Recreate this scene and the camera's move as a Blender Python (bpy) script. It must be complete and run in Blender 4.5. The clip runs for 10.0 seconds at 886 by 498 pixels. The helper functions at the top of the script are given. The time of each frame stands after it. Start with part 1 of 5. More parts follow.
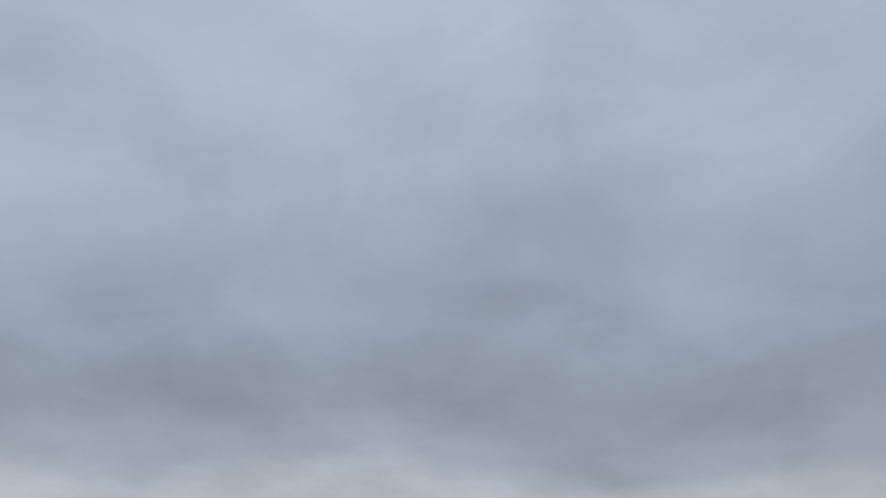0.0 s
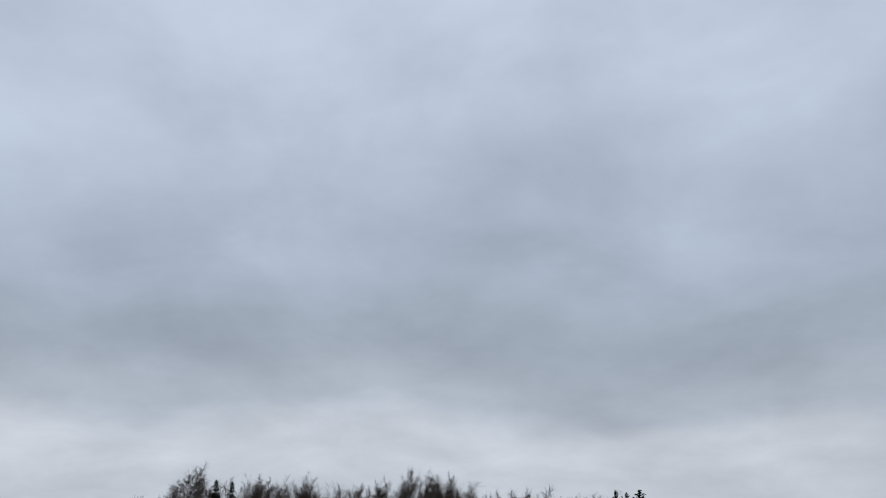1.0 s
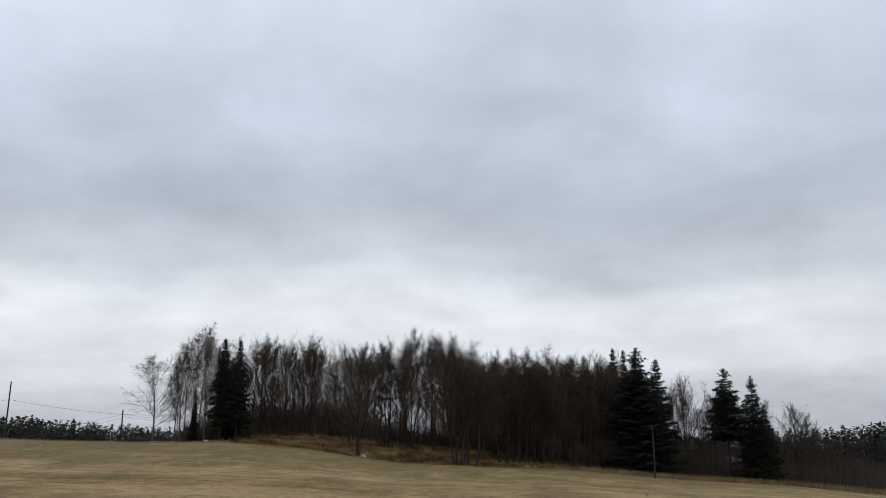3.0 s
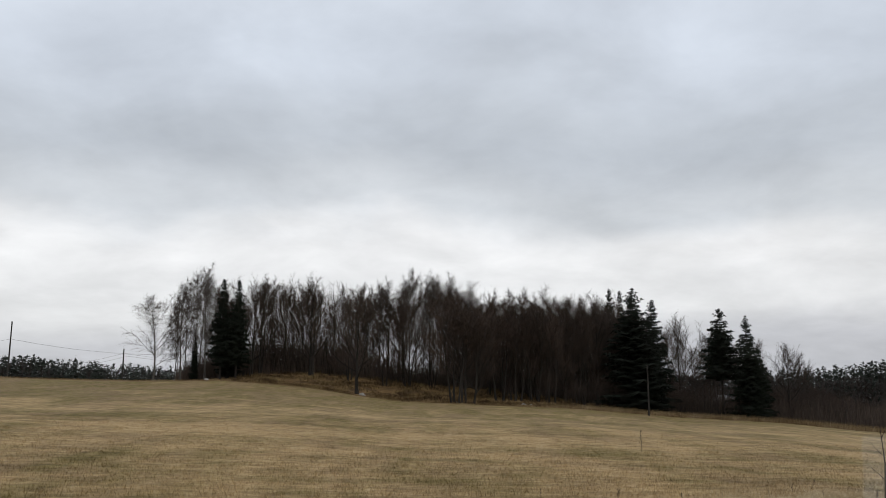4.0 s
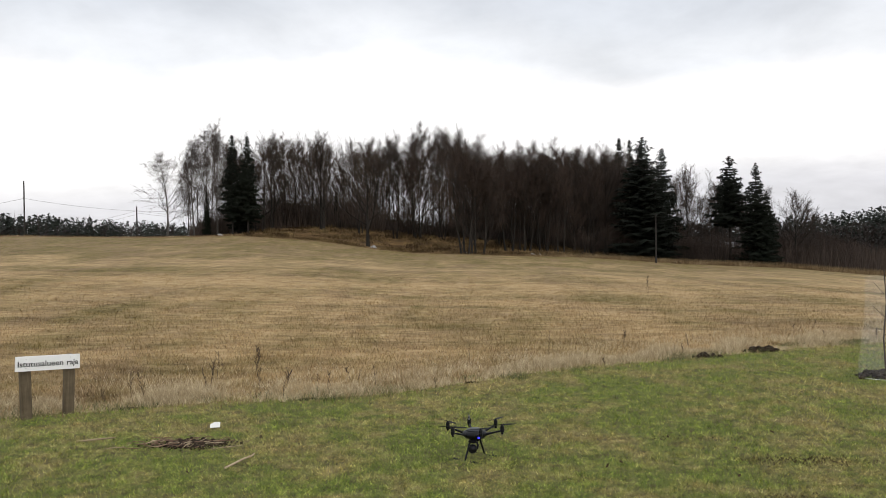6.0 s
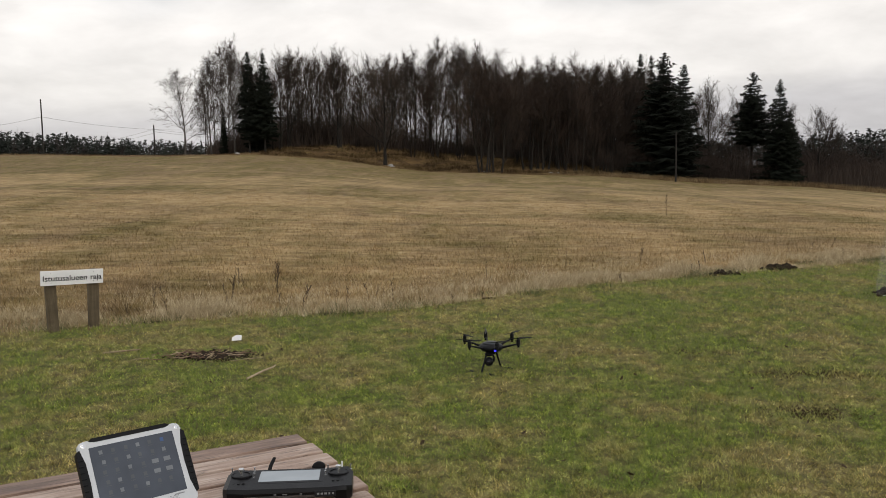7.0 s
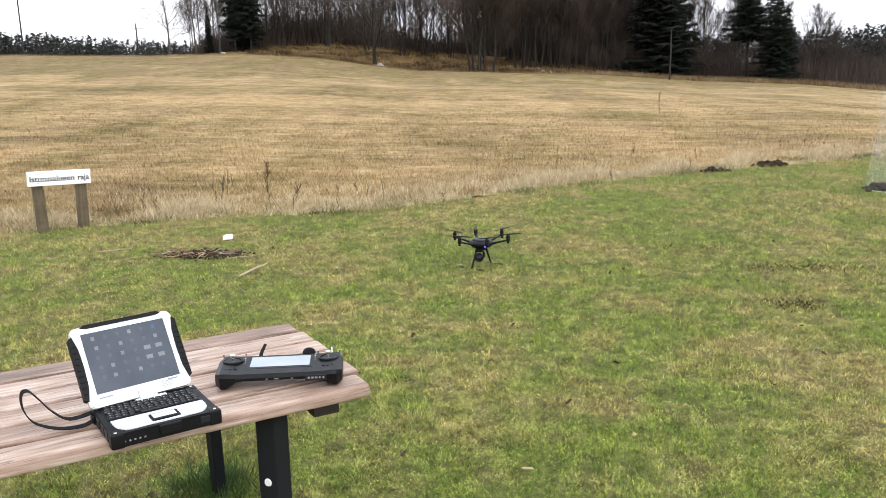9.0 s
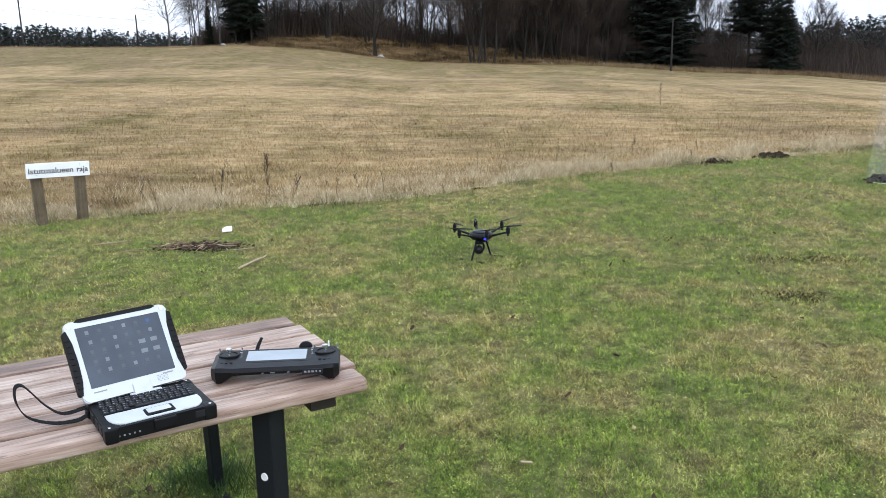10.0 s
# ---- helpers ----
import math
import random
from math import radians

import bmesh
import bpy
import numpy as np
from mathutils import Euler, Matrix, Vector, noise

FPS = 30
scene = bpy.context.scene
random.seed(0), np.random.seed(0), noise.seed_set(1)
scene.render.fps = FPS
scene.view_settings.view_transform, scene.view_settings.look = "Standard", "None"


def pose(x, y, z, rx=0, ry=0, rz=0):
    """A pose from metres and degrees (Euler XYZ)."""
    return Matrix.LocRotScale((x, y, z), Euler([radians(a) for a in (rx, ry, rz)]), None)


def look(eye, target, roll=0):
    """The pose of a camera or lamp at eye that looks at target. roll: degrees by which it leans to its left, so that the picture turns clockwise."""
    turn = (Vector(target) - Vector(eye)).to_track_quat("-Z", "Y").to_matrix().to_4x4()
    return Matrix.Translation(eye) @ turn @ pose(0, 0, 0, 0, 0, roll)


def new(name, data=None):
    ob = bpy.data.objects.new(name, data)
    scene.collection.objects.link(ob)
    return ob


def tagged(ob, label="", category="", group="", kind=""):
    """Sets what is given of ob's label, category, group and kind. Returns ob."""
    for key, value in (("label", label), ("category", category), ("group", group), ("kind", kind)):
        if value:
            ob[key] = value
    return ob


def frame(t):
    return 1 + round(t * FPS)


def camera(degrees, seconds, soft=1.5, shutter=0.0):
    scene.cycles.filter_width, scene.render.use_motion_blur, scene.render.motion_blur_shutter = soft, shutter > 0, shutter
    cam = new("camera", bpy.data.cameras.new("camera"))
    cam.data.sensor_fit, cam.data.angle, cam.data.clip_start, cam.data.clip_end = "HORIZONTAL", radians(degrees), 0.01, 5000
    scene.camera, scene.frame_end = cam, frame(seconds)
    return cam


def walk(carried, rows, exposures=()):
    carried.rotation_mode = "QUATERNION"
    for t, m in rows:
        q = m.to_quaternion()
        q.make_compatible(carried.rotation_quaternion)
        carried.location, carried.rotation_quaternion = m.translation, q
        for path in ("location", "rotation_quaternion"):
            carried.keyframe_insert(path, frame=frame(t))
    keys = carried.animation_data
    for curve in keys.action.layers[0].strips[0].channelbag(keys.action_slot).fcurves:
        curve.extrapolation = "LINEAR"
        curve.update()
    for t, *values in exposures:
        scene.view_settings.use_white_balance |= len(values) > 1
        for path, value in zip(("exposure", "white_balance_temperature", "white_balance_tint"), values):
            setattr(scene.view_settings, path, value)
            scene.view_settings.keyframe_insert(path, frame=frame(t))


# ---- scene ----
# ---------- camera and its path ----------
cam = camera(55.9, 10.0, soft=0.8)
EYE = 1.60
PATH = [  # seconds, x, y, z above the standing eye, yaw, pitch, roll
    (0.0, -0.020, 0.00, 0.172, 0.00, 27.15, -0.18),
    (0.5, -0.020, 0.00, 0.172, 0.00, 25.30, -0.18),
    (1.0, -0.020, 0.00, 0.170, 0.01, 23.53, -0.18),
    (1.5, -0.020, 0.00, 0.167, 0.09, 21.39, -0.16),
    (2.0, -0.020, 0.00, 0.162, 0.12, 19.01, -0.16),
    (2.5, -0.020, 0.00, 0.156, 0.18, 16.46, -0.19),
    (4.0, -0.017, -0.006, 0.126, -0.04, 10.16, -0.20),
    (4.5, -0.016, -0.012, 0.118, 0.00, 8.00, 0.00),
    (5.0, -0.021, -0.015, 0.107, 0.05, 5.73, 0.33),
    (6.5, -0.026, -0.022, 0.059, 1.12, -2.86, 0.84),
    (7.0, -0.023, -0.024, 0.044, 1.89, -5.44, 0.72),
    (7.5, -0.019, -0.026, 0.033, 2.12, -7.35, 0.77),
    (8.0, -0.013, -0.028, 0.019, 1.86, -9.24, 0.92),
    (8.5, -0.006, -0.030, 0.009, 1.61, -10.99, 1.00),
    (9.0, -0.009, -0.023, 0.002, 1.42, -12.19, 1.06),
    (9.5, -0.008, -0.012, 0.002, 1.33, -12.63, 1.07),
    (10.0, 0.000, 0.000, 0.000, 1.49, -12.75, 1.10),
]
EXPOSURES = [  # seconds, stops, kelvin, tint
    (0.0, -0.95, 6000, 10), (1.0, -0.60, 6050, 10), (2.5, -0.22, 6200, 10), (4.0, -0.08, 6650, 10), (4.5, 0.0, 6750, 10),
    (5.0, 0.12, 6800, 11), (6.5, 0.48, 6900, 12), (6.8, 0.20, 7000, 12), (7.0, 0.06, 7100, 12), (7.3, 0.32, 7400, 13), (7.5, 0.50, 7500, 13), (8.0, 0.95, 7600, 13), (8.5, 1.18, 7500, 14), (9.0, 1.28, 6600, 11), (9.5, 1.20, 6000, 9), (10.0, 1.00, 5900, 9),
]
walk(cam, [(t, pose(x, y, EYE + z, 90 + p, 0, w) @ pose(0, 0, 0, 0, 0, -r)) for t, x, y, z, w, p, r in PATH], EXPOSURES)

# ---------- world and sun ----------
SUN_EL, SUN_AZ = 34.0, 150.0


class Nodes:
    """Short hand for building node trees."""

    def __init__(self, tree):
        self.t = tree
        tree.nodes.clear()

    def add(self, kind, **sets):
        n = self.t.nodes.new(kind)
        for k, v in sets.items():
            if k == "operation":
                n.operation = v
            elif k == "blend":
                n.data_type, n.blend_type = "RGBA", v
            elif k == "sky":
                n.sky_type = v
        return n

    def link(self, a, b):
        self.t.links.new(a, b)

    def put(self, socket, v):
        if isinstance(v, bpy.types.NodeSocket):
            self.link(v, socket)
        elif isinstance(v, (tuple, list)) and len(v) == 3 and socket.type == "RGBA":
            socket.default_value = (*v, 1)
        else:
            socket.default_value = v

    def math(self, op, a, b=0.0, c=None):
        n = self.add("ShaderNodeMath", operation=op)
        self.put(n.inputs[0], a)
        self.put(n.inputs[1], b)
        if c is not None:
            self.put(n.inputs[2], c)
        return n.outputs[0]

    def vec(self, op, a, b):
        n = self.add("ShaderNodeVectorMath", operation=op)
        self.put(n.inputs[0], a)
        self.put(n.inputs[1], b)
        return n.outputs[0]

    def noise(self, co, scale, detail=4.0, rough=0.55, distort=0.0):
        n = self.add("ShaderNodeTexNoise")
        if co is not None:
            self.link(co, n.inputs["Vector"])
        n.inputs["Scale"].default_value, n.inputs["Detail"].default_value = scale, detail
        n.inputs["Roughness"].default_value, n.inputs["Distortion"].default_value = rough, distort
        return n.outputs["Fac"]

    def ramp(self, fac, stops, ease="LINEAR"):
        n = self.add("ShaderNodeValToRGB")
        n.color_ramp.interpolation = ease
        e = n.color_ramp.elements
        while len(e) < len(stops):
            e.new(0.5)
        for el, (p, col) in zip(e, stops):
            el.position = p
            el.color = (*col, 1) if isinstance(col, (tuple, list)) else (col, col, col, 1)
        self.link(fac, n.inputs["Fac"])
        return n.outputs["Color"]

    def mix(self, fac, a, b, mode="MIX"):
        n = self.add("ShaderNodeMix", blend=mode)
        self.put(n.inputs[0], fac)
        self.put(n.inputs[6], a)
        self.put(n.inputs[7], b)
        return n.outputs[2]


def build_world():
    w = bpy.data.worlds.new("overcast")
    scene.world = w
    w.use_nodes = True
    k = Nodes(w.node_tree)
    sky = k.add("ShaderNodeTexSky", sky="NISHITA")
    sky.sun_disc = False
    sky.sun_elevation, sky.sun_rotation = radians(SUN_EL), radians(SUN_AZ)
    clear = k.add("ShaderNodeBackground")
    k.link(sky.outputs[0], clear.inputs[0])
    clear.inputs[1].default_value = 0.08
    co = k.add("ShaderNodeTexCoord").outputs["Generated"]
    sep = k.add("ShaderNodeSeparateXYZ")
    k.link(co, sep.inputs[0])
    z = k.math("MAXIMUM", sep.outputs[2], 0.0)
    # flat cloud deck seen in perspective
    over = k.math("ADD", z, 0.26)
    deck = k.add("ShaderNodeCombineXYZ")
    k.link(k.math("DIVIDE", sep.outputs[0], over), deck.inputs[0])
    k.link(k.math("DIVIDE", sep.outputs[1], over), deck.inputs[1])
    deck.inputs[2].default_value = 3.7
    big = k.noise(deck.outputs[0], 1.05, 5.0, 0.5, 0.3)
    fine = k.noise(deck.outputs[0], 3.2, 5.0, 0.55, 0.2)
    lift = k.math("MULTIPLY", k.math("SUBTRACT", big, 0.5), 0.34)
    zz = k.math("ADD", k.math("MULTIPLY_ADD", sep.outputs[0], -0.02, z), k.math("MULTIPLY", lift, k.math("MINIMUM", k.math("MULTIPLY", z, 2.6), 1.0)))
    band = k.ramp(zz, [(0.0, (0.60, 0.63, 0.70)), (0.06, (0.68, 0.70, 0.76)), (0.105, (0.98, 1.0, 1.03)), (0.16, (1.08, 1.10, 1.13)),
                       (0.215, (0.79, 0.84, 0.90)), (0.32, (0.66, 0.72, 0.80)), (0.42, (0.80, 0.88, 1.0)), (0.56, (1.0, 1.09, 1.22)), (1.0, (1.0, 1.06, 1.14))], "EASE")
    mott = k.ramp(fine, [(0.3, 0.88), (0.7, 1.12)])
    cloud = k.add("ShaderNodeBackground")
    k.link(k.mix(1.0, band, mott, "MULTIPLY"), cloud.inputs[0])
    cloud.inputs[1].default_value = 0.86
    both = k.add("ShaderNodeMixShader")
    both.inputs[0].default_value = 0.93
    k.link(clear.outputs[0], both.inputs[1])
    k.link(cloud.outputs[0], both.inputs[2])
    out = k.add("ShaderNodeOutputWorld")
    k.link(both.outputs[0], out.inputs[0])


build_world()
sun = new("sun", bpy.data.lights.new("sun", "SUN"))
sun.data.energy, sun.data.angle, sun.data.color = 0.7, radians(40), (1.0, 0.97, 0.93)
sun.matrix_world = look((0, 0, 50), (-50 * math.sin(radians(SUN_AZ)) / math.tan(radians(SUN_EL)), -50 * math.cos(radians(SUN_AZ)) / math.tan(radians(SUN_EL)), 0))


# ---------- the lie of the land ----------
def smooth(t):
    t = np.clip(t, 0, 1)
    return t * t * (3 - 2 * t)


EDGE_AZ = [-60, -27.8, -20, -14.5, -9, -6, -3.2, 0.6, 8.2, 15.5, 22, 27.5, 60]
EDGE_EL = [1.0, 1.25, 1.15, 1.17, 0.72, 0.28, -0.08, -0.20, -0.50, -1.13, -1.38, -1.87, -2.0]
EDGE_R = [104, 104, 103, 101, 100, 100, 100, 100, 101, 105, 110, 112, 112]
HILL_AZ = [-60, -27, -20, -14.5, -11.5, -8.5, -5.5, -2, 0.6, 5, 8, 12, 15.5, 22, 27, 60]
HILL_Z = [2.0, 2.4, 3.2, 4.6, 5.4, 5.6, 5.0, 4.1, 3.7, 2.9, 2.0, 1.0, -0.3, -1.1, -1.9, -2.0]


def land(x, y):
    """Height of the ground."""
    x, y = np.asarray(x, float), np.asarray(y, float)
    r, az = np.hypot(x, y), np.degrees(np.arctan2(x, y))
    near = 0.05 - 0.11 * smooth((r - 2.9) / 4.1) - 0.02 * smooth((r - 7) / 8)
    re = np.interp(az, EDGE_AZ, EDGE_R)
    ze = EYE + re * np.tan(np.radians(np.interp(az, EDGE_AZ, EDGE_EL)))
    hill = np.interp(az, HILL_AZ, HILL_Z)
    f = np.clip((r - 14) / (re - 14), 0, 1)
    z = near + (ze - near) * (0.55 * f + 0.45 * f * f)
    z = z + (hill - ze) * smooth((r - re) / 22)
    z = z + (-4.0 - hill) * smooth((r - 150) / 120)
    z = z + 0.10 * np.sin(x * 0.13 + 1) * np.sin(y * 0.17) * smooth((r - 18) / 20)
    behind = smooth((np.abs(az) - 60) / 40)
    return z * (1 - behind) + (0.05 - 1.5 * smooth((r - 20) / 200)) * behind


def land_at(x, y):
    return float(land(x, y))


def at(az, r):
    """Ground point on a bearing (degrees, clockwise from ahead) and a distance."""
    x, y = r * math.sin(radians(az)), r * math.cos(radians(az))
    return Vector((x, y, land_at(x, y)))


def border(x):
    """How far ahead the lawn ends and the field begins."""
    return 11.35 + 0.52 * x - 0.75 * np.exp(-(((np.asarray(x, float) + 1.0) / 1.7) ** 2))


# ---------- materials ----------
def material(name, rough=0.8, metal=0.0, spec=0.5):
    m = bpy.data.materials.new(name)
    m.use_nodes = True
    k = Nodes(m.node_tree)
    b = k.add("ShaderNodeBsdfPrincipled")
    b.inputs["Roughness"].default_value, b.inputs["Metallic"].default_value = rough, metal
    b.inputs["Specular IOR Level"].default_value = spec
    out = k.add("ShaderNodeOutputMaterial")
    k.link(b.outputs[0], out.inputs[0])
    return m, k, b


def bump(k, b, height, strength=0.3, distance=0.01):
    n = k.add("ShaderNodeBump")
    n.inputs["Strength"].default_value, n.inputs["Distance"].default_value = strength, distance
    k.link(height, n.inputs["Height"])
    k.link(n.outputs[0], b.inputs["Normal"])


def simple(name, col, rough=0.6, metal=0.0, vary=0.15, scale=20.0, grain=0.1, spec=0.3):
    """Painted or moulded surface with faint wear at two scales."""
    m, k, b = material(name, rough, metal, spec)
    co = k.add("ShaderNodeTexCoord").outputs["Object"]
    n1, n2 = k.noise(co, scale, 3), k.noise(co, scale * 9, 2)
    f = k.math("ADD", k.math("MULTIPLY", n1, 0.7), k.math("MULTIPLY", n2, 0.3))
    lo, hi = [c * (1 - vary) for c in col], [min(1, c * (1 + vary)) for c in col]
    k.link(k.ramp(f, [(0.3, lo), (0.7, hi)]), b.inputs["Base Color"])
    k.link(k.math("MULTIPLY_ADD", n1, 0.25, rough - 0.12), b.inputs["Roughness"])
    if grain:
        bump(k, b, n2, grain, 0.002)
    return m


def lawn_colour(k, co):
    patch = k.noise(co, 0.75, 5, 0.6, 0.4)
    mid = k.noise(co, 3.1, 4, 0.6)
    tuft = k.noise(co, 11.0, 4, 0.65, 0.3)
    fine = k.noise(co, 45.0, 3, 0.6)
    f0 = k.math("ADD", k.math("MULTIPLY", fine, 0.45), k.math("MULTIPLY", tuft, 0.55))
    green = k.ramp(f0, [(0.36, (0.036, 0.056, 0.011)), (0.50, (0.145, 0.190, 0.032)), (0.62, (0.32, 0.36, 0.085))])
    straw = k.ramp(f0, [(0.38, (0.080, 0.060, 0.025)), (0.50, (0.300, 0.240, 0.088)), (0.63, (0.54, 0.45, 0.22))])
    f = k.math("ADD", k.math("MULTIPLY", patch, 0.6), k.math("MULTIPLY", mid, 0.4))
    return k.mix(k.ramp(f, [(0.455, 0.0), (0.585, 0.95)]), green, straw)


def field_colour(k, co):
    sep = k.add("ShaderNodeSeparateXYZ")
    k.link(co, sep.inputs[0])
    squash = k.vec("MULTIPLY", co, (0.16, 1.0, 1.0))
    swath = k.noise(squash, 0.16, 5, 0.62, 0.3)
    rows = k.noise(k.vec("MULTIPLY", co, (0.34, 1.0, 1.0)), 1.0, 5, 0.65)
    blotch = k.noise(k.vec("MULTIPLY", co, (1.0, 0.30, 1.0)), 0.26, 5, 0.65, 0.5)
    tuft = k.noise(k.vec("MULTIPLY", co, (0.55, 1.0, 1.0)), 3.2, 4, 0.65)
    fine = k.noise(co, 24.0, 4, 0.65)
    f0 = k.math("ADD", k.math("MULTIPLY", fine, 0.45), k.math("MULTIPLY", tuft, 0.55))
    tan = k.ramp(f0, [(0.37, (0.215, 0.138, 0.064)), (0.50, (0.360, 0.246, 0.118)), (0.63, (0.49, 0.370, 0.202))])
    moss = k.ramp(f0, [(0.37, (0.048, 0.036, 0.010)), (0.50, (0.130, 0.098, 0.031)), (0.63, (0.235, 0.180, 0.068))])
    rust = k.noise(k.vec("MULTIPLY", co, (1.0, 0.30, 1.0)), 0.42, 5, 0.65, 0.6)
    moss = k.mix(k.ramp(rust, [(0.44, 0.0), (0.60, 0.85)]), moss, k.ramp(f0, [(0.37, (0.085, 0.052, 0.024)), (0.63, (0.29, 0.20, 0.105))]))
    far = k.ramp(k.math("MULTIPLY_ADD", sep.outputs[0], -0.004, k.math("MULTIPLY", sep.outputs[1], 0.01)), [(0.42, 0.0), (1.15, 0.13)])
    f = k.math("ADD", k.math("ADD", k.math("MULTIPLY", swath, 0.35), k.math("ADD", k.math("MULTIPLY", rows, 0.25), k.math("MULTIPLY", blotch, 0.40))), far)
    return k.mix(k.ramp(f, [(0.43, 0.0), (0.58, 0.95)]), tan, moss)


def dry_colour(k, co):
    fine = k.noise(co, 9.0, 4, 0.6)
    return k.ramp(fine, [(0.3, (0.25, 0.185, 0.10)), (0.5, (0.47, 0.375, 0.23)), (0.7, (0.62, 0.53, 0.37))])


def ground_material():
    m, k, b = material("turf and stubble", 0.95, 0.0, 0.15)
    co = k.add("ShaderNodeNewGeometry").outputs["Position"]
    sep = k.add("ShaderNodeSeparateXYZ")
    k.link(co, sep.inputs[0])
    x, y = sep.outputs[0], sep.outputs[1]
    dip = k.math("POWER", 2.71828, k.math("MULTIPLY", k.math("POWER", k.math("ABSOLUTE", k.math("DIVIDE", k.math("ADD", x, 1.0), 1.7)), 2.0), -1.0))
    edge = k.math("ADD", k.math("MULTIPLY_ADD", x, 0.52, 11.35), k.math("MULTIPLY", dip, -0.75))
    wob = k.math("MULTIPLY", k.math("SUBTRACT", k.noise(co, 1.3, 4), 0.5), 1.2)
    past = k.math("ADD", k.math("SUBTRACT", y, edge), wob)
    zone = k.ramp(k.math("MULTIPLY_ADD", past, 0.8, 0.5), [(0.2, 0.0), (0.8, 1.0)])
    lawn, field = lawn_colour(k, co), field_colour(k, co)
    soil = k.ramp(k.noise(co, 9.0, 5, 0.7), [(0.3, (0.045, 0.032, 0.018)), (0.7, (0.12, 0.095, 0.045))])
    # soil under the blades, mixed in heavily to paint the shade of their gaps
    soil_shade = k.math("MULTIPLY_ADD", k.noise(co, 5.2, 4, 0.6), 0.9, 0.24)
    lawn = k.mix(soil_shade, lawn, soil)
    # rough grass and leaf litter of the wooded knoll
    r = k.add("ShaderNodeVectorMath", operation="LENGTH")
    k.link(co, r.inputs[0])
    litter = k.ramp(k.noise(co, 0.55, 5, 0.65), [(0.3, (0.045, 0.026, 0.012)), (0.5, (0.135, 0.080, 0.032)), (0.72, (0.23, 0.155, 0.062))])
    reach = k.math("SUBTRACT", r.outputs["Value"], k.math("MULTIPLY", k.math("MAXIMUM", k.math("SUBTRACT", x, 14.0), 0.0), 0.24))
    wood = k.ramp(k.math("MULTIPLY_ADD", k.math("ADD", reach, k.math("MULTIPLY", wob, 1.5)), 0.05, -4.5), [(0.46, 0.0), (0.54, 1.0)])
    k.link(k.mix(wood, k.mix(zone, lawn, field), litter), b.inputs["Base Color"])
    bump(k, b, k.noise(co, 30.0, 4, 0.7), 0.8, 0.03)
    return m


def blade_material(name, which):
    m, k, b = material(name, 0.7, 0.0, 0.25)
    co = k.add("ShaderNodeNewGeometry")
    col = {"lawn": lawn_colour, "clover": lawn_colour, "field": field_colour, "dry": dry_colour}[which](k, co.outputs["Position"])
    rnd = co.outputs["Random Per Island"]
    if which == "clover":
        var = k.ramp(rnd, [(0.0, (0.40, 0.52, 0.36)), (0.6, (0.95, 1.12, 0.8)), (0.94, (1.35, 1.45, 1.1)), (1.0, (2.0, 1.95, 1.8))])
    elif which == "lawn":
        var = k.ramp(rnd, [(0.0, (0.75, 0.8, 0.7)), (0.5, (1.15, 1.2, 1.0)), (0.9, (1.7, 1.7, 1.6)), (1.0, (2.4, 2.0, 1.8))])
    elif which == "field":
        var = k.ramp(rnd, [(0.0, (0.75, 0.75, 0.75)), (0.6, (1.1, 1.1, 1.1)), (1.0, (1.4, 1.4, 1.45))])
    else:
        var = k.ramp(rnd, [(0.0, (0.6, 0.56, 0.5)), (0.5, (1.0, 1.0, 1.0)), (1.0, (1.35, 1.38, 1.4))])
    k.link(k.mix(1.0, col, var, "MULTIPLY"), b.inputs["Base Color"])
    return m


def bark(name, lo, hi, streak=6.0):
    m, k, b = material(name, 0.9, 0.0, 0.2)
    co = k.add("ShaderNodeTexCoord").outputs["Object"]
    st = k.noise(k.vec("MULTIPLY", co, (1, 1, 0.25)), streak, 4, 0.65)
    sp = k.noise(co, streak * 4, 3)
    f = k.math("ADD", k.math("MULTIPLY", st, 0.7), k.math("MULTIPLY", sp, 0.3))
    col = k.ramp(f, [(0.32, lo), (0.68, hi)])
    rnd = k.add("ShaderNodeObjectInfo").outputs["Random"]
    k.link(k.mix(1.0, col, k.ramp(rnd, [(0, 0.75), (1, 1.2)]), "MULTIPLY"), b.inputs["Base Color"])
    bump(k, b, st, 0.5, 0.03)
    return m


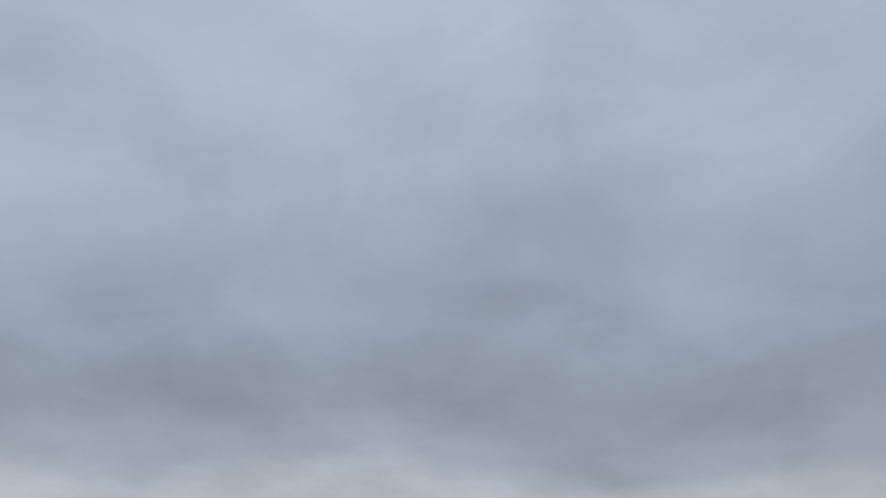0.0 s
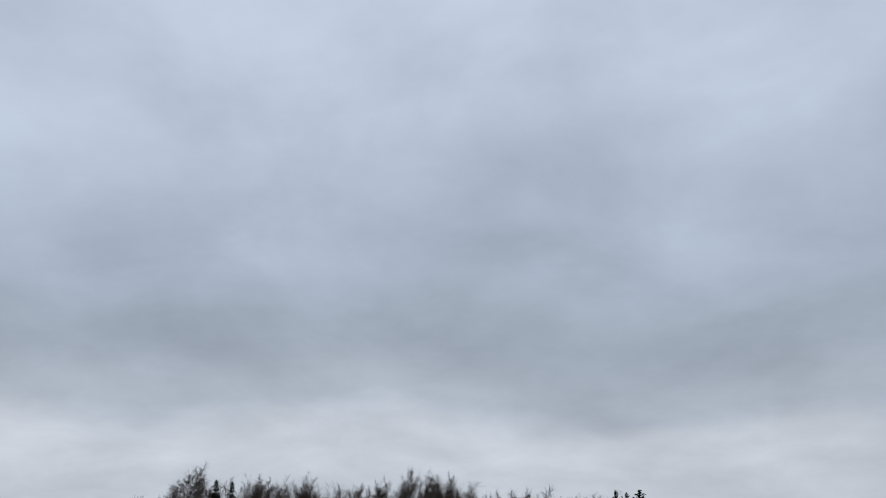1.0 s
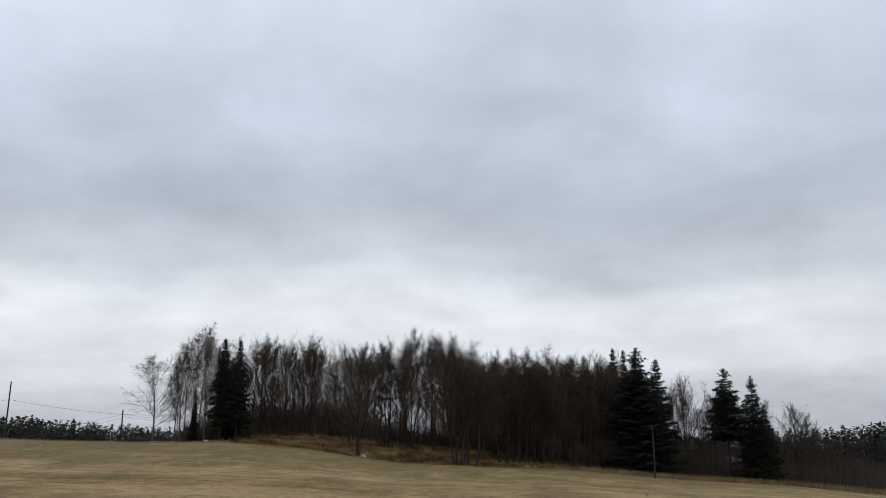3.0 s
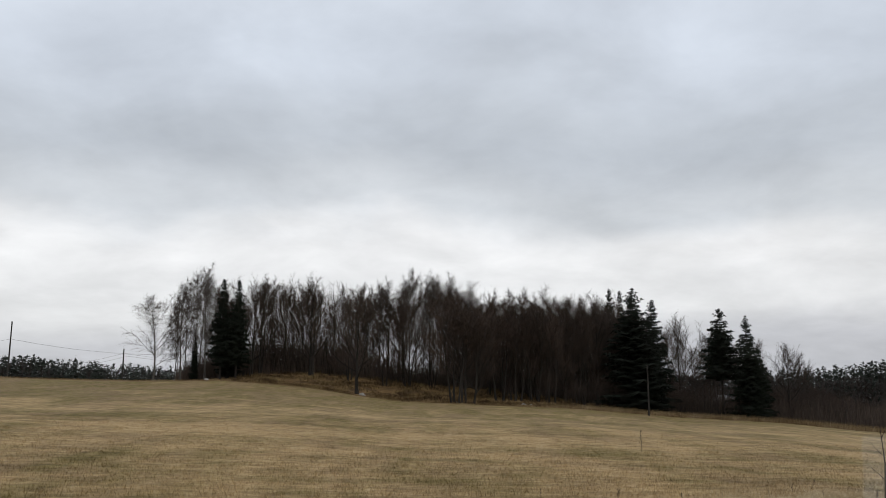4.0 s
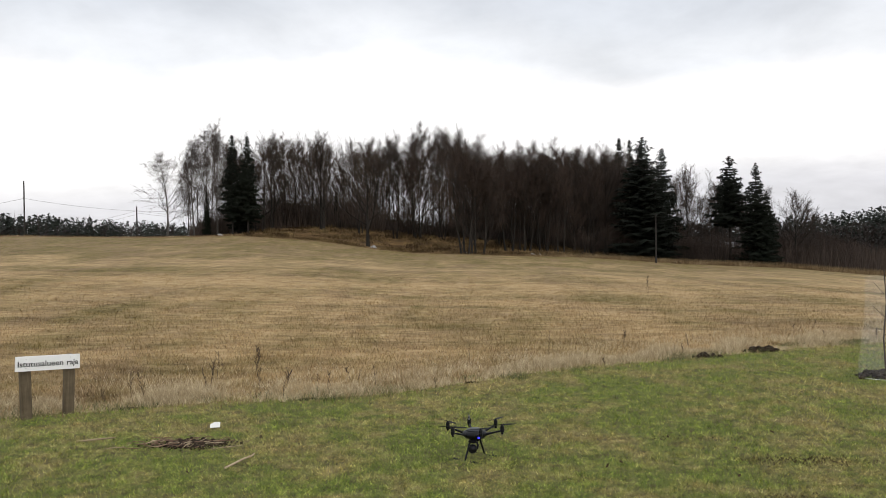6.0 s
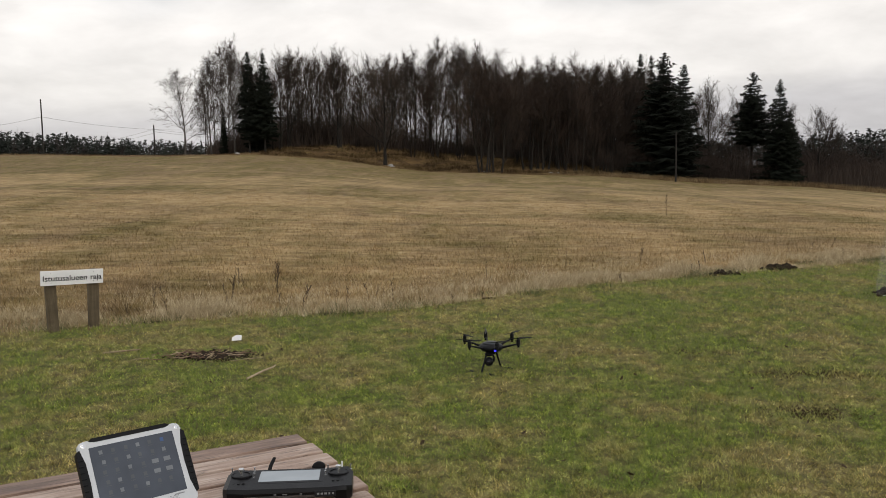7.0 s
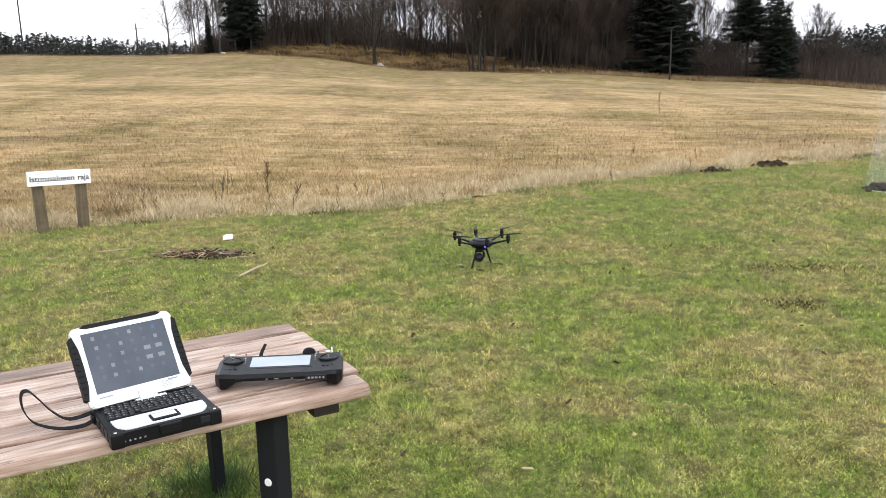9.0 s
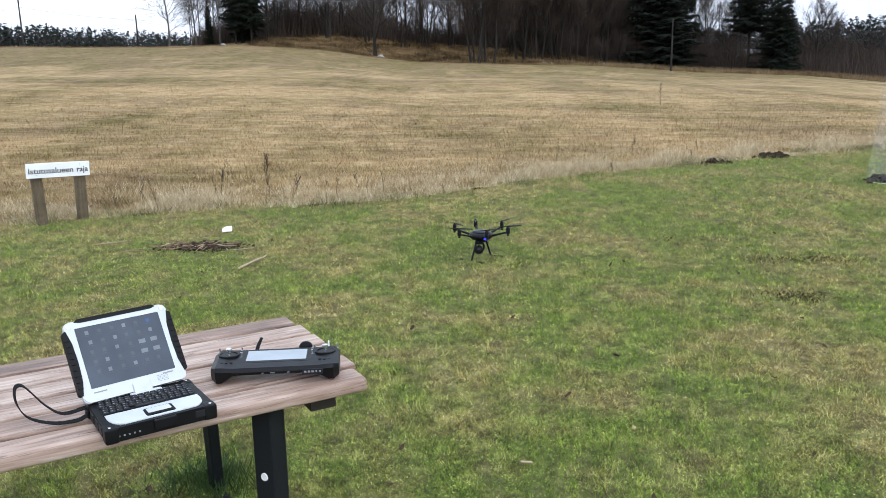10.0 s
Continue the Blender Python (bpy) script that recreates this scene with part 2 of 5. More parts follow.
def timber(name, cols, scale=1.0, rough=0.75, spec=0.3, along=(1.6, 26.0, 26.0), checks=0.0):
    """Weathered wood with grain along the local x axis."""
    m, k, b = material(name, rough, 0.0, spec)
    co = k.add("ShaderNodeTexCoord").outputs["Object"]
    rnd = k.add("ShaderNodeObjectInfo").outputs["Random"]
    shift = k.add("ShaderNodeCombineXYZ")
    k.link(k.math("MULTIPLY", rnd, 17.0), shift.inputs[0])
    k.link(k.math("MULTIPLY", rnd, 31.0), shift.inputs[1])
    co = k.vec("ADD", co, shift.outputs[0])
    grain = k.noise(k.vec("MULTIPLY", co, along), 2.2 * scale, 5, 0.65, 0.6)
    stain = k.noise(k.vec("MULTIPLY", co, (1.0, 3.0, 3.0)), 2.6 * scale, 4, 0.6)
    f = k.math("ADD", k.math("MULTIPLY", grain, 0.55), k.math("MULTIPLY", stain, 0.45))
    f = k.math("ADD", f, k.math("MULTIPLY_ADD", rnd, 0.16, -0.08))
    col = k.ramp(f, [(0.30, cols[0]), (0.46, cols[1]), (0.58, cols[2]), (0.72, cols[3])])
    if checks:
        # drying cracks and dark weathered streaks along the grain
        crack = k.noise(k.vec("MULTIPLY", co, (2.2, 70.0, 70.0)), 2.0, 4, 0.6, 0.8)
        streak = k.noise(k.vec("MULTIPLY", co, (3.0, 22.0, 22.0)), 1.6, 4, 0.7, 1.0)
        col = k.mix(k.ramp(streak, [(0.57, 0.0), (0.70, 0.75)]), col, (0.085, 0.070, 0.060))
        col = k.mix(k.ramp(crack, [(0.60, 0.0), (0.67, 0.85 * checks)]), col, (0.035, 0.022, 0.016))
    k.link(col, b.inputs["Base Color"])
    k.link(k.math("MULTIPLY_ADD", grain, 0.3, rough - 0.2), b.inputs["Roughness"])
    bump(k, b, grain, 0.35, 0.002)
    return m


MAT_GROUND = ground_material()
MAT_LAWN = blade_material("green lawn blades", "lawn")
MAT_CLOVER = blade_material("clover and moss leaves", "clover")
MAT_FIELD = blade_material("dry stubble", "field")
MAT_DRY = blade_material("pale dry grass", "dry")
def rough_grass_material(name, cols):
    m, k, b = material(name, 0.9, 0.0, 0.1)
    geo = k.add("ShaderNodeNewGeometry")
    base = k.ramp(k.noise(geo.outputs["Position"], 0.35, 4, 0.6), [(0.35, cols[0]), (0.55, cols[1]), (0.7, cols[2])])
    var = k.ramp(geo.outputs["Random Per Island"], [(0.0, 0.5), (0.6, 1.0), (1.0, 1.4)])
    k.link(k.mix(1.0, base, var, "MULTIPLY"), b.inputs["Base Color"])
    return m


MAT_ROUGH = rough_grass_material("withered rough grass", ((0.11, 0.07, 0.035), (0.22, 0.155, 0.08), (0.33, 0.25, 0.15)))
MAT_BRACKEN = rough_grass_material("rusty bracken", ((0.034, 0.021, 0.011), (0.112, 0.074, 0.033), (0.20, 0.150, 0.066)))
MAT_TUSSOCK = rough_grass_material("grey green tussock", ((0.085, 0.095, 0.040), (0.15, 0.155, 0.075), (0.26, 0.24, 0.14)))
MAT_BARK = bark("dark grey bark", (0.013, 0.011, 0.009), (0.040, 0.034, 0.028))
MAT_TWIG = bark("brown twigs", (0.030, 0.022, 0.017), (0.075, 0.056, 0.044))
MAT_RED_TWIG = bark("reddish brown twigs", (0.028, 0.019, 0.014), (0.066, 0.046, 0.035))
MAT_BIRCH = bark("white birch bark", (0.026, 0.023, 0.020), (0.150, 0.138, 0.124), 3.0)
MAT_BIRCH_TWIG = bark("grey birch twigs", (0.032, 0.025, 0.021), (0.080, 0.064, 0.055))
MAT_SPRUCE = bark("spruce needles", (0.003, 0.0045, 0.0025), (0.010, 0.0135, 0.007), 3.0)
MAT_FAR = bark("far conifer green", (0.012, 0.016, 0.012), (0.034, 0.040, 0.032), 0.4)
MAT_FAR_BARE = bark("far bare woods", (0.020, 0.017, 0.015), (0.045, 0.038, 0.034), 0.5)
MAT_POLE = bark("grey tarred pole wood", (0.018, 0.016, 0.014), (0.042, 0.038, 0.034))


# ---------- mesh helpers ----------
def mesh_of(name, verts, faces, mats, shade=False):
    me = bpy.data.meshes.new(name)
    me.from_pydata(verts, [], faces)
    for m in mats if isinstance(mats, (list, tuple)) else [mats]:
        me.materials.append(m)
    if shade:
        me.shade_smooth()
    me.update()
    return me


def quick_mesh(name, co, loops, per, mat):
    """A big mesh from arrays: points, corner indices, corners a face."""
    me = bpy.data.meshes.new(name)
    n = len(loops) // per
    me.vertices.add(len(co))
    me.vertices.foreach_set("co", np.asarray(co, np.float32).ravel())
    me.loops.add(len(loops))
    me.loops.foreach_set("vertex_index", np.asarray(loops, np.int32))
    me.polygons.add(n)
    me.polygons.foreach_set("loop_start", np.arange(0, n * per, per, dtype=np.int32))
    me.materials.append(mat)
    me.update(calc_edges=True)
    return me


def part(name, bm, mat, parent, label="", m=None, shade=False):
    """Links a bmesh as one mesh object under a thing or a part."""
    me = bpy.data.meshes.new(name)
    bm.normal_update()
    bm.to_mesh(me)
    bm.free()
    me.materials.append(mat)
    if shade:
        me.shade_smooth()
    ob = new(name, me)
    ob.parent = parent
    if m is not None:
        ob.matrix_local = m
    return tagged(ob, label)


def box(w, d, h, bev=0.0, seg=2, at_=(0, 0, 0)):
    bm = bmesh.new()
    bmesh.ops.create_cube(bm, size=1, matrix=Matrix.Translation(at_) @ Matrix.Diagonal((w, d, h, 1)))
    if bev:
        bmesh.ops.bevel(bm, geom=bm.edges[:], offset=bev, segments=seg, affect="EDGES", profile=0.6)
    return bm


def lathe(profile, n=24):
    """A turned solid from (radius, height) pairs."""
    bm = bmesh.new()
    rings = []
    for r, z in profile:
        rings.append([bm.verts.new((max(r, 1e-4) * math.cos(2 * math.pi * i / n), max(r, 1e-4) * math.sin(2 * math.pi * i / n), z)) for i in range(n)])
    for a, b in zip(rings, rings[1:]):
        for i in range(n):
            bm.faces.new((a[i], a[(i + 1) % n], b[(i + 1) % n], b[i]))
    bm.faces.new(rings[0][::-1])
    bm.faces.new(rings[-1])
    return bm


def tube(points, radii, n=8):
    """A bent, tapered rod through points."""
    bm = bmesh.new()
    co, fa = rod(points, radii, n)
    vs = [bm.verts.new(c) for c in co]
    for f in fa:
        bm.faces.new([vs[i] for i in f])
    return bm


def rod(points, radii, n):
    pts = [Vector(p) for p in points]
    co, fa = [], []
    for i, (p, r) in enumerate(zip(pts, radii)):
        d = (pts[min(i + 1, len(pts) - 1)] - pts[max(i - 1, 0)]).normalized()
        a = d.cross(Vector((0.31, 0.2, 0.93)) if abs(d.z) < 0.9 else Vector((1, 0.1, 0))).normalized()
        b = d.cross(a)
        for j in range(n):
            w = 2 * math.pi * j / n
            co.append(p + (a * math.cos(w) + b * math.sin(w)) * r)
    for i in range(len(pts) - 1):
        for j in range(n):
            fa.append((i * n + j, i * n + (j + 1) % n, (i + 1) * n + (j + 1) % n, (i + 1) * n + j))
    fa.append(tuple(range(n - 1, -1, -1)))
    fa.append(tuple((len(pts) - 1) * n + j for j in range(n)))
    return co, fa


def thing(name, m, label, category, group="", kind=""):
    e = new(name)
    e.empty_display_size = 0.1
    e.matrix_world = m
    return tagged(e, label, category, group, kind)


# ---------- ground ----------
def build_ground():
    rs = np.concatenate([np.linspace(0.0, 16, 81), np.geomspace(16.4, 150, 90), np.geomspace(155, 4500, 40)])
    az = np.radians(np.concatenate([np.linspace(-180, -42, 24)[:-1], np.linspace(-42, 42, 169), np.linspace(42, 180, 24)[1:-1]]))
    R_, A_ = np.meshgrid(rs, az, indexing="ij")
    X, Y = R_ * np.sin(A_), R_ * np.cos(A_)
    Z = land(X, Y)
    rng = np.random.default_rng(3)
    Z = Z + rng.normal(0, 1, Z.shape) * np.clip(R_ / 4000, 0.004, 0.02) * (R_ > 1.0) * (R_ < 150)
    nr, na = R_.shape
    i, j = np.meshgrid(np.arange(nr - 1), np.arange(na), indexing="ij")
    j2 = (j + 1) % na
    quads = np.stack([i * na + j, (i + 1) * na + j, (i + 1) * na + j2, i * na + j2], -1)[:, :, ::-1]
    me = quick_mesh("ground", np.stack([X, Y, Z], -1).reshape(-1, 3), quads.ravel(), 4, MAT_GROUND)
    me.shade_smooth()
    tagged(new("ground", me), "rolling turf lawn running into a dry stubble field", "ground", kind="structure")


build_ground()


def blades(name, pts, h, width, lean, mat, seed, label, category, bent=False):
    """Many grass blades, each a sliver, bent over at the middle where it is tall."""
    rng = np.random.default_rng(seed)
    n = len(pts)
    a = rng.uniform(0, 2 * math.pi, n)
    side = np.stack([np.cos(a), np.sin(a), np.zeros(n)], -1) * (width / 2)[:, None]
    b = rng.uniform(0, 2 * math.pi, n)
    tip = np.stack([np.cos(b), np.sin(b), np.zeros(n)], -1) * (h * lean * rng.uniform(0.3, 1, n))[:, None]
    tip[:, 2] = h
    mid = tip * 0.5
    mid[:, 2] = h * 0.62
    base = pts - np.array([0, 0, 0.006])
    if bent:
        co = np.stack([base - side, base + side, base + mid + side * 0.75, base + mid - side * 0.75, base + tip], 1).reshape(-1, 3)
        tri = ((np.arange(n) * 5)[:, None] + np.array([[0, 1, 2, 0, 2, 3, 3, 2, 4]])).ravel()
    else:
        co = np.stack([base - side * 1.25, base + side * 1.25, base + tip], 1).reshape(-1, 3)
        tri = np.arange(n * 3)
    me = quick_mesh(name, co, tri, 3, mat)
    return tagged(new(name, me), label, category, kind="stuff")


def leaflets(name, pts, size, mat, seed, label, category):
    """Many small leaves lying at all tilts, each a cupped diamond."""
    rng = np.random.default_rng(seed)
    n = len(pts)
    a = rng.uniform(0, 2 * math.pi, n)
    u = np.stack([np.cos(a), np.sin(a), rng.normal(0, 0.35, n)], -1) * size[:, None]
    v = np.stack([-np.sin(a), np.cos(a), rng.normal(0, 0.35, n)], -1) * (size * 0.75)[:, None]
    co = np.stack([pts - u, pts + v, pts + u, pts - v], 1).reshape(-1, 3)
    me = quick_mesh(name, co, np.arange(n * 4), 4, mat)
    return tagged(new(name, me), label, category, kind="stuff")


def build_grass():
    rng = np.random.default_rng(11)
    # mown lawn
    n = 460000
    r = 2.1 * (17.0 / 2.1) ** rng.uniform(0, 1, n) ** 0.9
    az = np.radians(rng.uniform(-32, 33, n))
    x, y = r * np.sin(az), r * np.cos(az)
    bare = ((x + 2.42) / 0.50) ** 2 + ((y - 7.55) / 0.22) ** 2 < rng.uniform(0.5, 1.3, n)
    keep = (y < border(x) + rng.normal(0.1, 0.35, n)) & ~(bare & (rng.uniform(0, 1, n) < 0.85))
    x, y, r = x[keep], y[keep], r[keep]
    m = len(x)
    clump = np.array([noise.noise((a * 2.6, b * 2.6, 4.0)) for a, b in zip(x, y)])
    h = rng.uniform(0.009, 0.025, m) * (1 + 0.6 * clump) + 0.0018 * r
    blades("lawn_grass", np.stack([x, y, land(x, y)], -1), h, rng.uniform(0.0016, 0.0034, m) * (1 + r * 0.09), 1.2, MAT_LAWN, 5,
           "short green lawn grass with straw-yellow patches", "grass")
    # small round leaves of clover and moss among the blades
    n = 300000
    r = 2.1 * (15.0 / 2.1) ** rng.uniform(0, 1, n) ** 0.95
    az = np.radians(rng.uniform(-32, 33, n))
    x, y = r * np.sin(az), r * np.cos(az)
    thick = np.array([noise.noise((a * 1.1, b * 1.1, 14.0)) + 0.7 * noise.noise((a * 9.0, b * 9.0, 3.0)) for a, b in zip(x, y)])
    bare = ((x + 2.42) / 0.50) ** 2 + ((y - 7.55) / 0.22) ** 2 < 1
    keep = (y < border(x) - 0.1) & ~bare & (thick > rng.uniform(-0.75, 0.35, n))
    x, y, r = x[keep], y[keep], r[keep]
    leaflets("clover_leaves", np.stack([x, y, land(x, y) + rng.uniform(0.004, 0.022, len(x))], -1), rng.uniform(0.0018, 0.0040, len(x)) * (1 + r * 0.06), MAT_CLOVER, 27,
             "small green clover leaves spread through the lawn", "clover")
    # stubble of the field
    n = 190000
    r = 8.4 * (48.0 / 8.4) ** rng.uniform(0, 1, n) ** 0.9
    az = np.radians(rng.uniform(-34, 33, n))
    x, y = r * np.sin(az), r * np.cos(az)
    past = y - border(x)
    keep = past > rng.normal(0.25, 0.3, n)
    x, y, r, past = x[keep], y[keep], r[keep], past[keep]
    m = len(x)
    clump = np.array([noise.noise((a * 0.8, b * 1.6, 9.0)) for a, b in zip(x, y)])
    h = rng.uniform(0.03, 0.10, m) * (1 + 0.8 * clump) * np.interp(r, [8, 18, 48], [1.0, 0.8, 0.35])
    blades("stubble_grass", np.stack([x, y, land(x, y)], -1), h, rng.uniform(0.004, 0.008, m) * (1 + r * 0.06), 0.8, MAT_FIELD, 6,
           "dry tan stubble mixed with moss-green regrowth", "stubble")
    # taller dry grass along the edge
    n = 110000
    x = rng.uniform(-8.5, 11, n)
    off = rng.gamma(2.0, 0.42, n) - 0.15
    clump = np.array([noise.noise((a * 1.3, b * 1.3, 2.0)) for a, b in zip(x, off)])
    keep = clump > rng.uniform(-0.65, 0.35, n)
    x, off, clump = x[keep], off[keep], clump[keep]
    y = border(x) + off
    m = len(x)
    h = rng.uniform(0.02, 0.13, m) * (1 + 1.3 * clump)
    blades("edge_grass", np.stack([x, y, land(x, y)], -1), h, rng.uniform(0.003, 0.007, m), 1.0, MAT_DRY, 7,
           "tall pale dry grass along the field edge", "grass")
    # grey-green tussocks where lawn and field meet
    n, cs = 5000, rng.uniform(-6.5, 9.0, 46)
    c = rng.integers(0, 46, n)
    x = cs[c] + rng.normal(0, 0.13, n)
    y = border(cs[c]) + (c % 7 - 2) * 0.09 + rng.normal(0, 0.10, n)
    blades("edge_tussocks", np.stack([x, y, land(x, y)], -1), rng.uniform(0.03, 0.12, n), rng.uniform(0.004, 0.008, n), 1.2, MAT_TUSSOCK, 12,
           "grey-green tussocks at the field edge", "grass")
    # rough grass in front of the wood
    n = 40000
    az = 31 - 61 * rng.uniform(0, 1, n) ** 1.7
    r = np.interp(az, EDGE_AZ, EDGE_R) + rng.gamma(1.6, 3.0, n) - 1.5
    x, y = r * np.sin(np.radians(az)), r * np.cos(np.radians(az))
    h = rng.uniform(0.12, 0.62, n) * np.interp(az, [-28, -15, -5, 5, 12, 30], [0.35, 0.35, 0.25, 0.45, 1.2, 1.4])
    blades("rough_grass", np.stack([x, y, land(x, y)], -1), h, rng.uniform(0.02, 0.045, n), 0.9, MAT_ROUGH, 8,
           "withered tall grass along the edge of the wood", "grass")
    # bracken and tussocks on the knoll
    n = 34000
    az = rng.uniform(-14, 9, n)
    r = np.interp(az, EDGE_AZ, EDGE_R) + rng.uniform(0.5, 20, n)
    x, y = r * np.sin(np.radians(az)), r * np.cos(np.radians(az))
    clump = np.array([noise.noise((a * 0.35, b * 0.35, 6.0)) for a, b in zip(x, y)])
    keep = clump > rng.uniform(-0.5, 0.3, n)
    x, y, clump = x[keep], y[keep], clump[keep]
    h = rng.uniform(0.10, 0.45, len(x)) * (1 + clump)
    blades("bracken", np.stack([x, y, land(x, y)], -1), h, rng.uniform(0.03, 0.07, len(x)), 1.1, MAT_BRACKEN, 9,
           "rusty brown bracken and tussocks on the knoll", "bracken")


build_grass()


# ---------- trees ----------
# first limb, limbs, longest limb, lean of the lowest and highest limbs from upright, side shoots, twig length, tip sag, stem thickness, stems, where the leader ends
HABITS = {"birch": (0.20, 22, 0.34, 56, 16, (5, 5, 4), 0.062, 0.26, 0.0095, 1, 0.88),
          "round": (0.20, 17, 0.46, 62, 14, (6, 5, 5), 0.055, 0.00, 0.0160, 1, 0.62),
          "slim": (0.34, 15, 0.30, 50, 12, (5, 5, 4), 0.055, 0.05, 0.0095, 1, 0.76),
          "bush": (0.10, 8, 0.40, 50, 10, (6, 5, 5), 0.060, 0.00, 0.0090, 4, 0.66),
          "shrub": (0.06, 5, 0.50, 55, 14, (5, 4, 4), 0.110, 0.00, 0.0080, 4, 0.55)}


def grow(seed, height, style):
    """Stem and upswept limbs, then fine twigs, as two lists of rods (points, radii, sides)."""
    rng = random.Random(seed)
    wood, twigs = [], []
    clear, count, spread, low, high, shoots, twig_len, sag, thick, stems, leader = HABITS[style]

    def across(d):
        v = Vector((rng.gauss(0, 1), rng.gauss(0, 1), rng.gauss(0, 1)))
        return (v - d * v.dot(d)).normalized()

    def limb(p, d, length, r, level):
        n = (5, 3, 2)[level]
        pts, rad, dirs = [p.copy()], [r], [d.copy()]
        q = p.copy()
        for i in range(n):
            lift = (0.13, 0.10, 0.06)[level] - sag * (0.0, 0.25, 0.7)[level]
            d = (d + across(d) * rng.gauss(0, (0.09, 0.12, 0.14)[level]) + Vector((0, 0, lift))).normalized()
            q = q + d * length / n
            pts.append(q.copy())
            dirs.append(d.copy())
            rad.append(r * (1 - 0.80 * (i + 1) / n))
        (wood if level < 2 else twigs).append((pts, rad, (5, 4, 3)[level]))
        kids = shoots[level]
        for c in range(kids):
            f = (0.22 if level == 0 else 0.12) + (0.98 - (0.22 if level == 0 else 0.12)) * (c + rng.random()) / kids
            i = min(int(f * n), n - 1)
            s, nd = pts[i].lerp(pts[i + 1], f * n - i), dirs[i + 1]
            turn = (nd + across(nd) * rng.uniform(0.55, 1.0) + Vector((0, 0, 0.12 - sag * 0.35))).normalized()
            if level < 2:
                limb(s, turn, length * rng.uniform(0.38, 0.60) * (1.15 - 0.45 * f), max(r * 0.48, (0.024, 0.015)[level]), level + 1)
            else:
                far = height * twig_len * rng.uniform(0.5, 1.2)
                twigs.append(([s, s + turn * far - Vector((0, 0, sag * far * 0.5))], [0.0115, 0.0], 3))

    for s in range(stems):
        d = Vector((rng.gauss(0, 0.02), rng.gauss(0, 0.02), 1)) if stems == 1 else Vector((0.13 * math.cos(1.6 * s + seed), 0.13 * math.sin(1.6 * s + seed), 1))
        top = height * leader * (1.0 if s == 0 else rng.uniform(0.75, 1.05))
        r0, n = height * thick, 10
        q = Vector((0, 0, -0.3)) if stems == 1 else Vector((0.5 * math.cos(1.6 * s + seed), 0.5 * math.sin(1.6 * s + seed), -0.3))
        pts, rad = [], []
        for i in range(n + 1):
            pts.append(q.copy())
            rad.append(r0 * (1.35 if i == 0 else 1) * (1 - 0.94 * (i / n) ** 0.9))
            d = (d.normalized() + Vector((rng.gauss(0, 0.035), rng.gauss(0, 0.035), 0.08))).normalized()
            q = q + d * (top + 0.3) / n
        wood.append((pts, rad, 7))
        for c in range(count):
            g = (c + rng.random()) / count
            f = clear + (0.985 - clear) * g
            i = min(int(f * n), n - 1)
            p = pts[i].lerp(pts[i + 1], f * n - i)
            w = c * 2.4 + rng.gauss(0, 0.4)
            lean = radians(low + (high - low) * g ** 1.2) * rng.uniform(0.8, 1.15)
            size = height * spread * (0.62 + 0.38 * math.sin(math.pi * min(0.9, g + 0.15))) * rng.uniform(0.65, 1.1) * (1 - (0.58 if style == "birch" else 0.30) * g ** 1.6)
            dd = Vector((math.cos(w) * math.sin(lean), math.sin(w) * math.sin(lean), math.cos(lean)))
            limb(p, dd, size, max(rad[i] * 0.45, 0.014), 0 if size > height * 0.12 else 1)
    return wood, twigs


def join_rods(rods):
    co, fa = [], []
    for pts, rad, n in rods:
        o = len(co)
        if len(pts) == 2 and n == 3:
            c, f = rod(pts, [rad[0], rad[0]], 3)
            c, f = c[:3] + [Vector(pts[1])], [(0, 1, 3), (1, 2, 3), (2, 0, 3)]
        else:
            c, f = rod(pts, rad, n)
            if n == 3:
                f = f[:-2]
        co += c
        fa += [tuple(i + o for i in g) for g in f]
    return co, fa


TREE_H = 14.0
TREE_KINDS = {}


def tree_meshes(style, seed, trunk_mat, twig_mat):
    wood, twigs = grow(seed, TREE_H, style)
    high = max(p.z for pts, _, _ in wood + twigs for p in (pts[-1],))
    for rods in (wood, twigs):
        for pts, _, _ in rods:
            for p in pts:
                p *= TREE_H / high
    return mesh_of("trunk", *join_rods(wood), trunk_mat), mesh_of("crown", *join_rods(twigs), twig_mat)


def make_kinds():
    for style, seeds, tm, wm in (("birch", (1, 2, 3), MAT_BIRCH, MAT_BIRCH_TWIG), ("round", (11, 12, 13), MAT_BARK, MAT_TWIG),
                                 ("bush", (21, 22), MAT_BARK, MAT_RED_TWIG), ("slim", (31, 32), MAT_BARK, MAT_TWIG), ("shrub", (51, 52), MAT_BARK, MAT_RED_TWIG)):
        TREE_KINDS[style] = [tree_meshes(style, s, tm, wm) for s in seeds]


make_kinds()
TREE_WORDS = {"birch": ("birch_tree", "leafless white-stemmed birch with fine drooping twigs", "leafless birches"),
              "round": ("broadleaf_tree", "leafless dark broadleaf tree with a rounded crown", "leafless broadleaf trees"),
              "bush": ("alder_thicket", "leafless many-stemmed reddish brown thicket tree", "leafless thickets"),
              "shrub": ("leafless_shrub", "low leafless reddish brown shrub at the wood edge", "leafless shrubs"),
              "slim": ("slender_tree", "leafless slender tree with a high narrow crown", "slender leafless trees")}


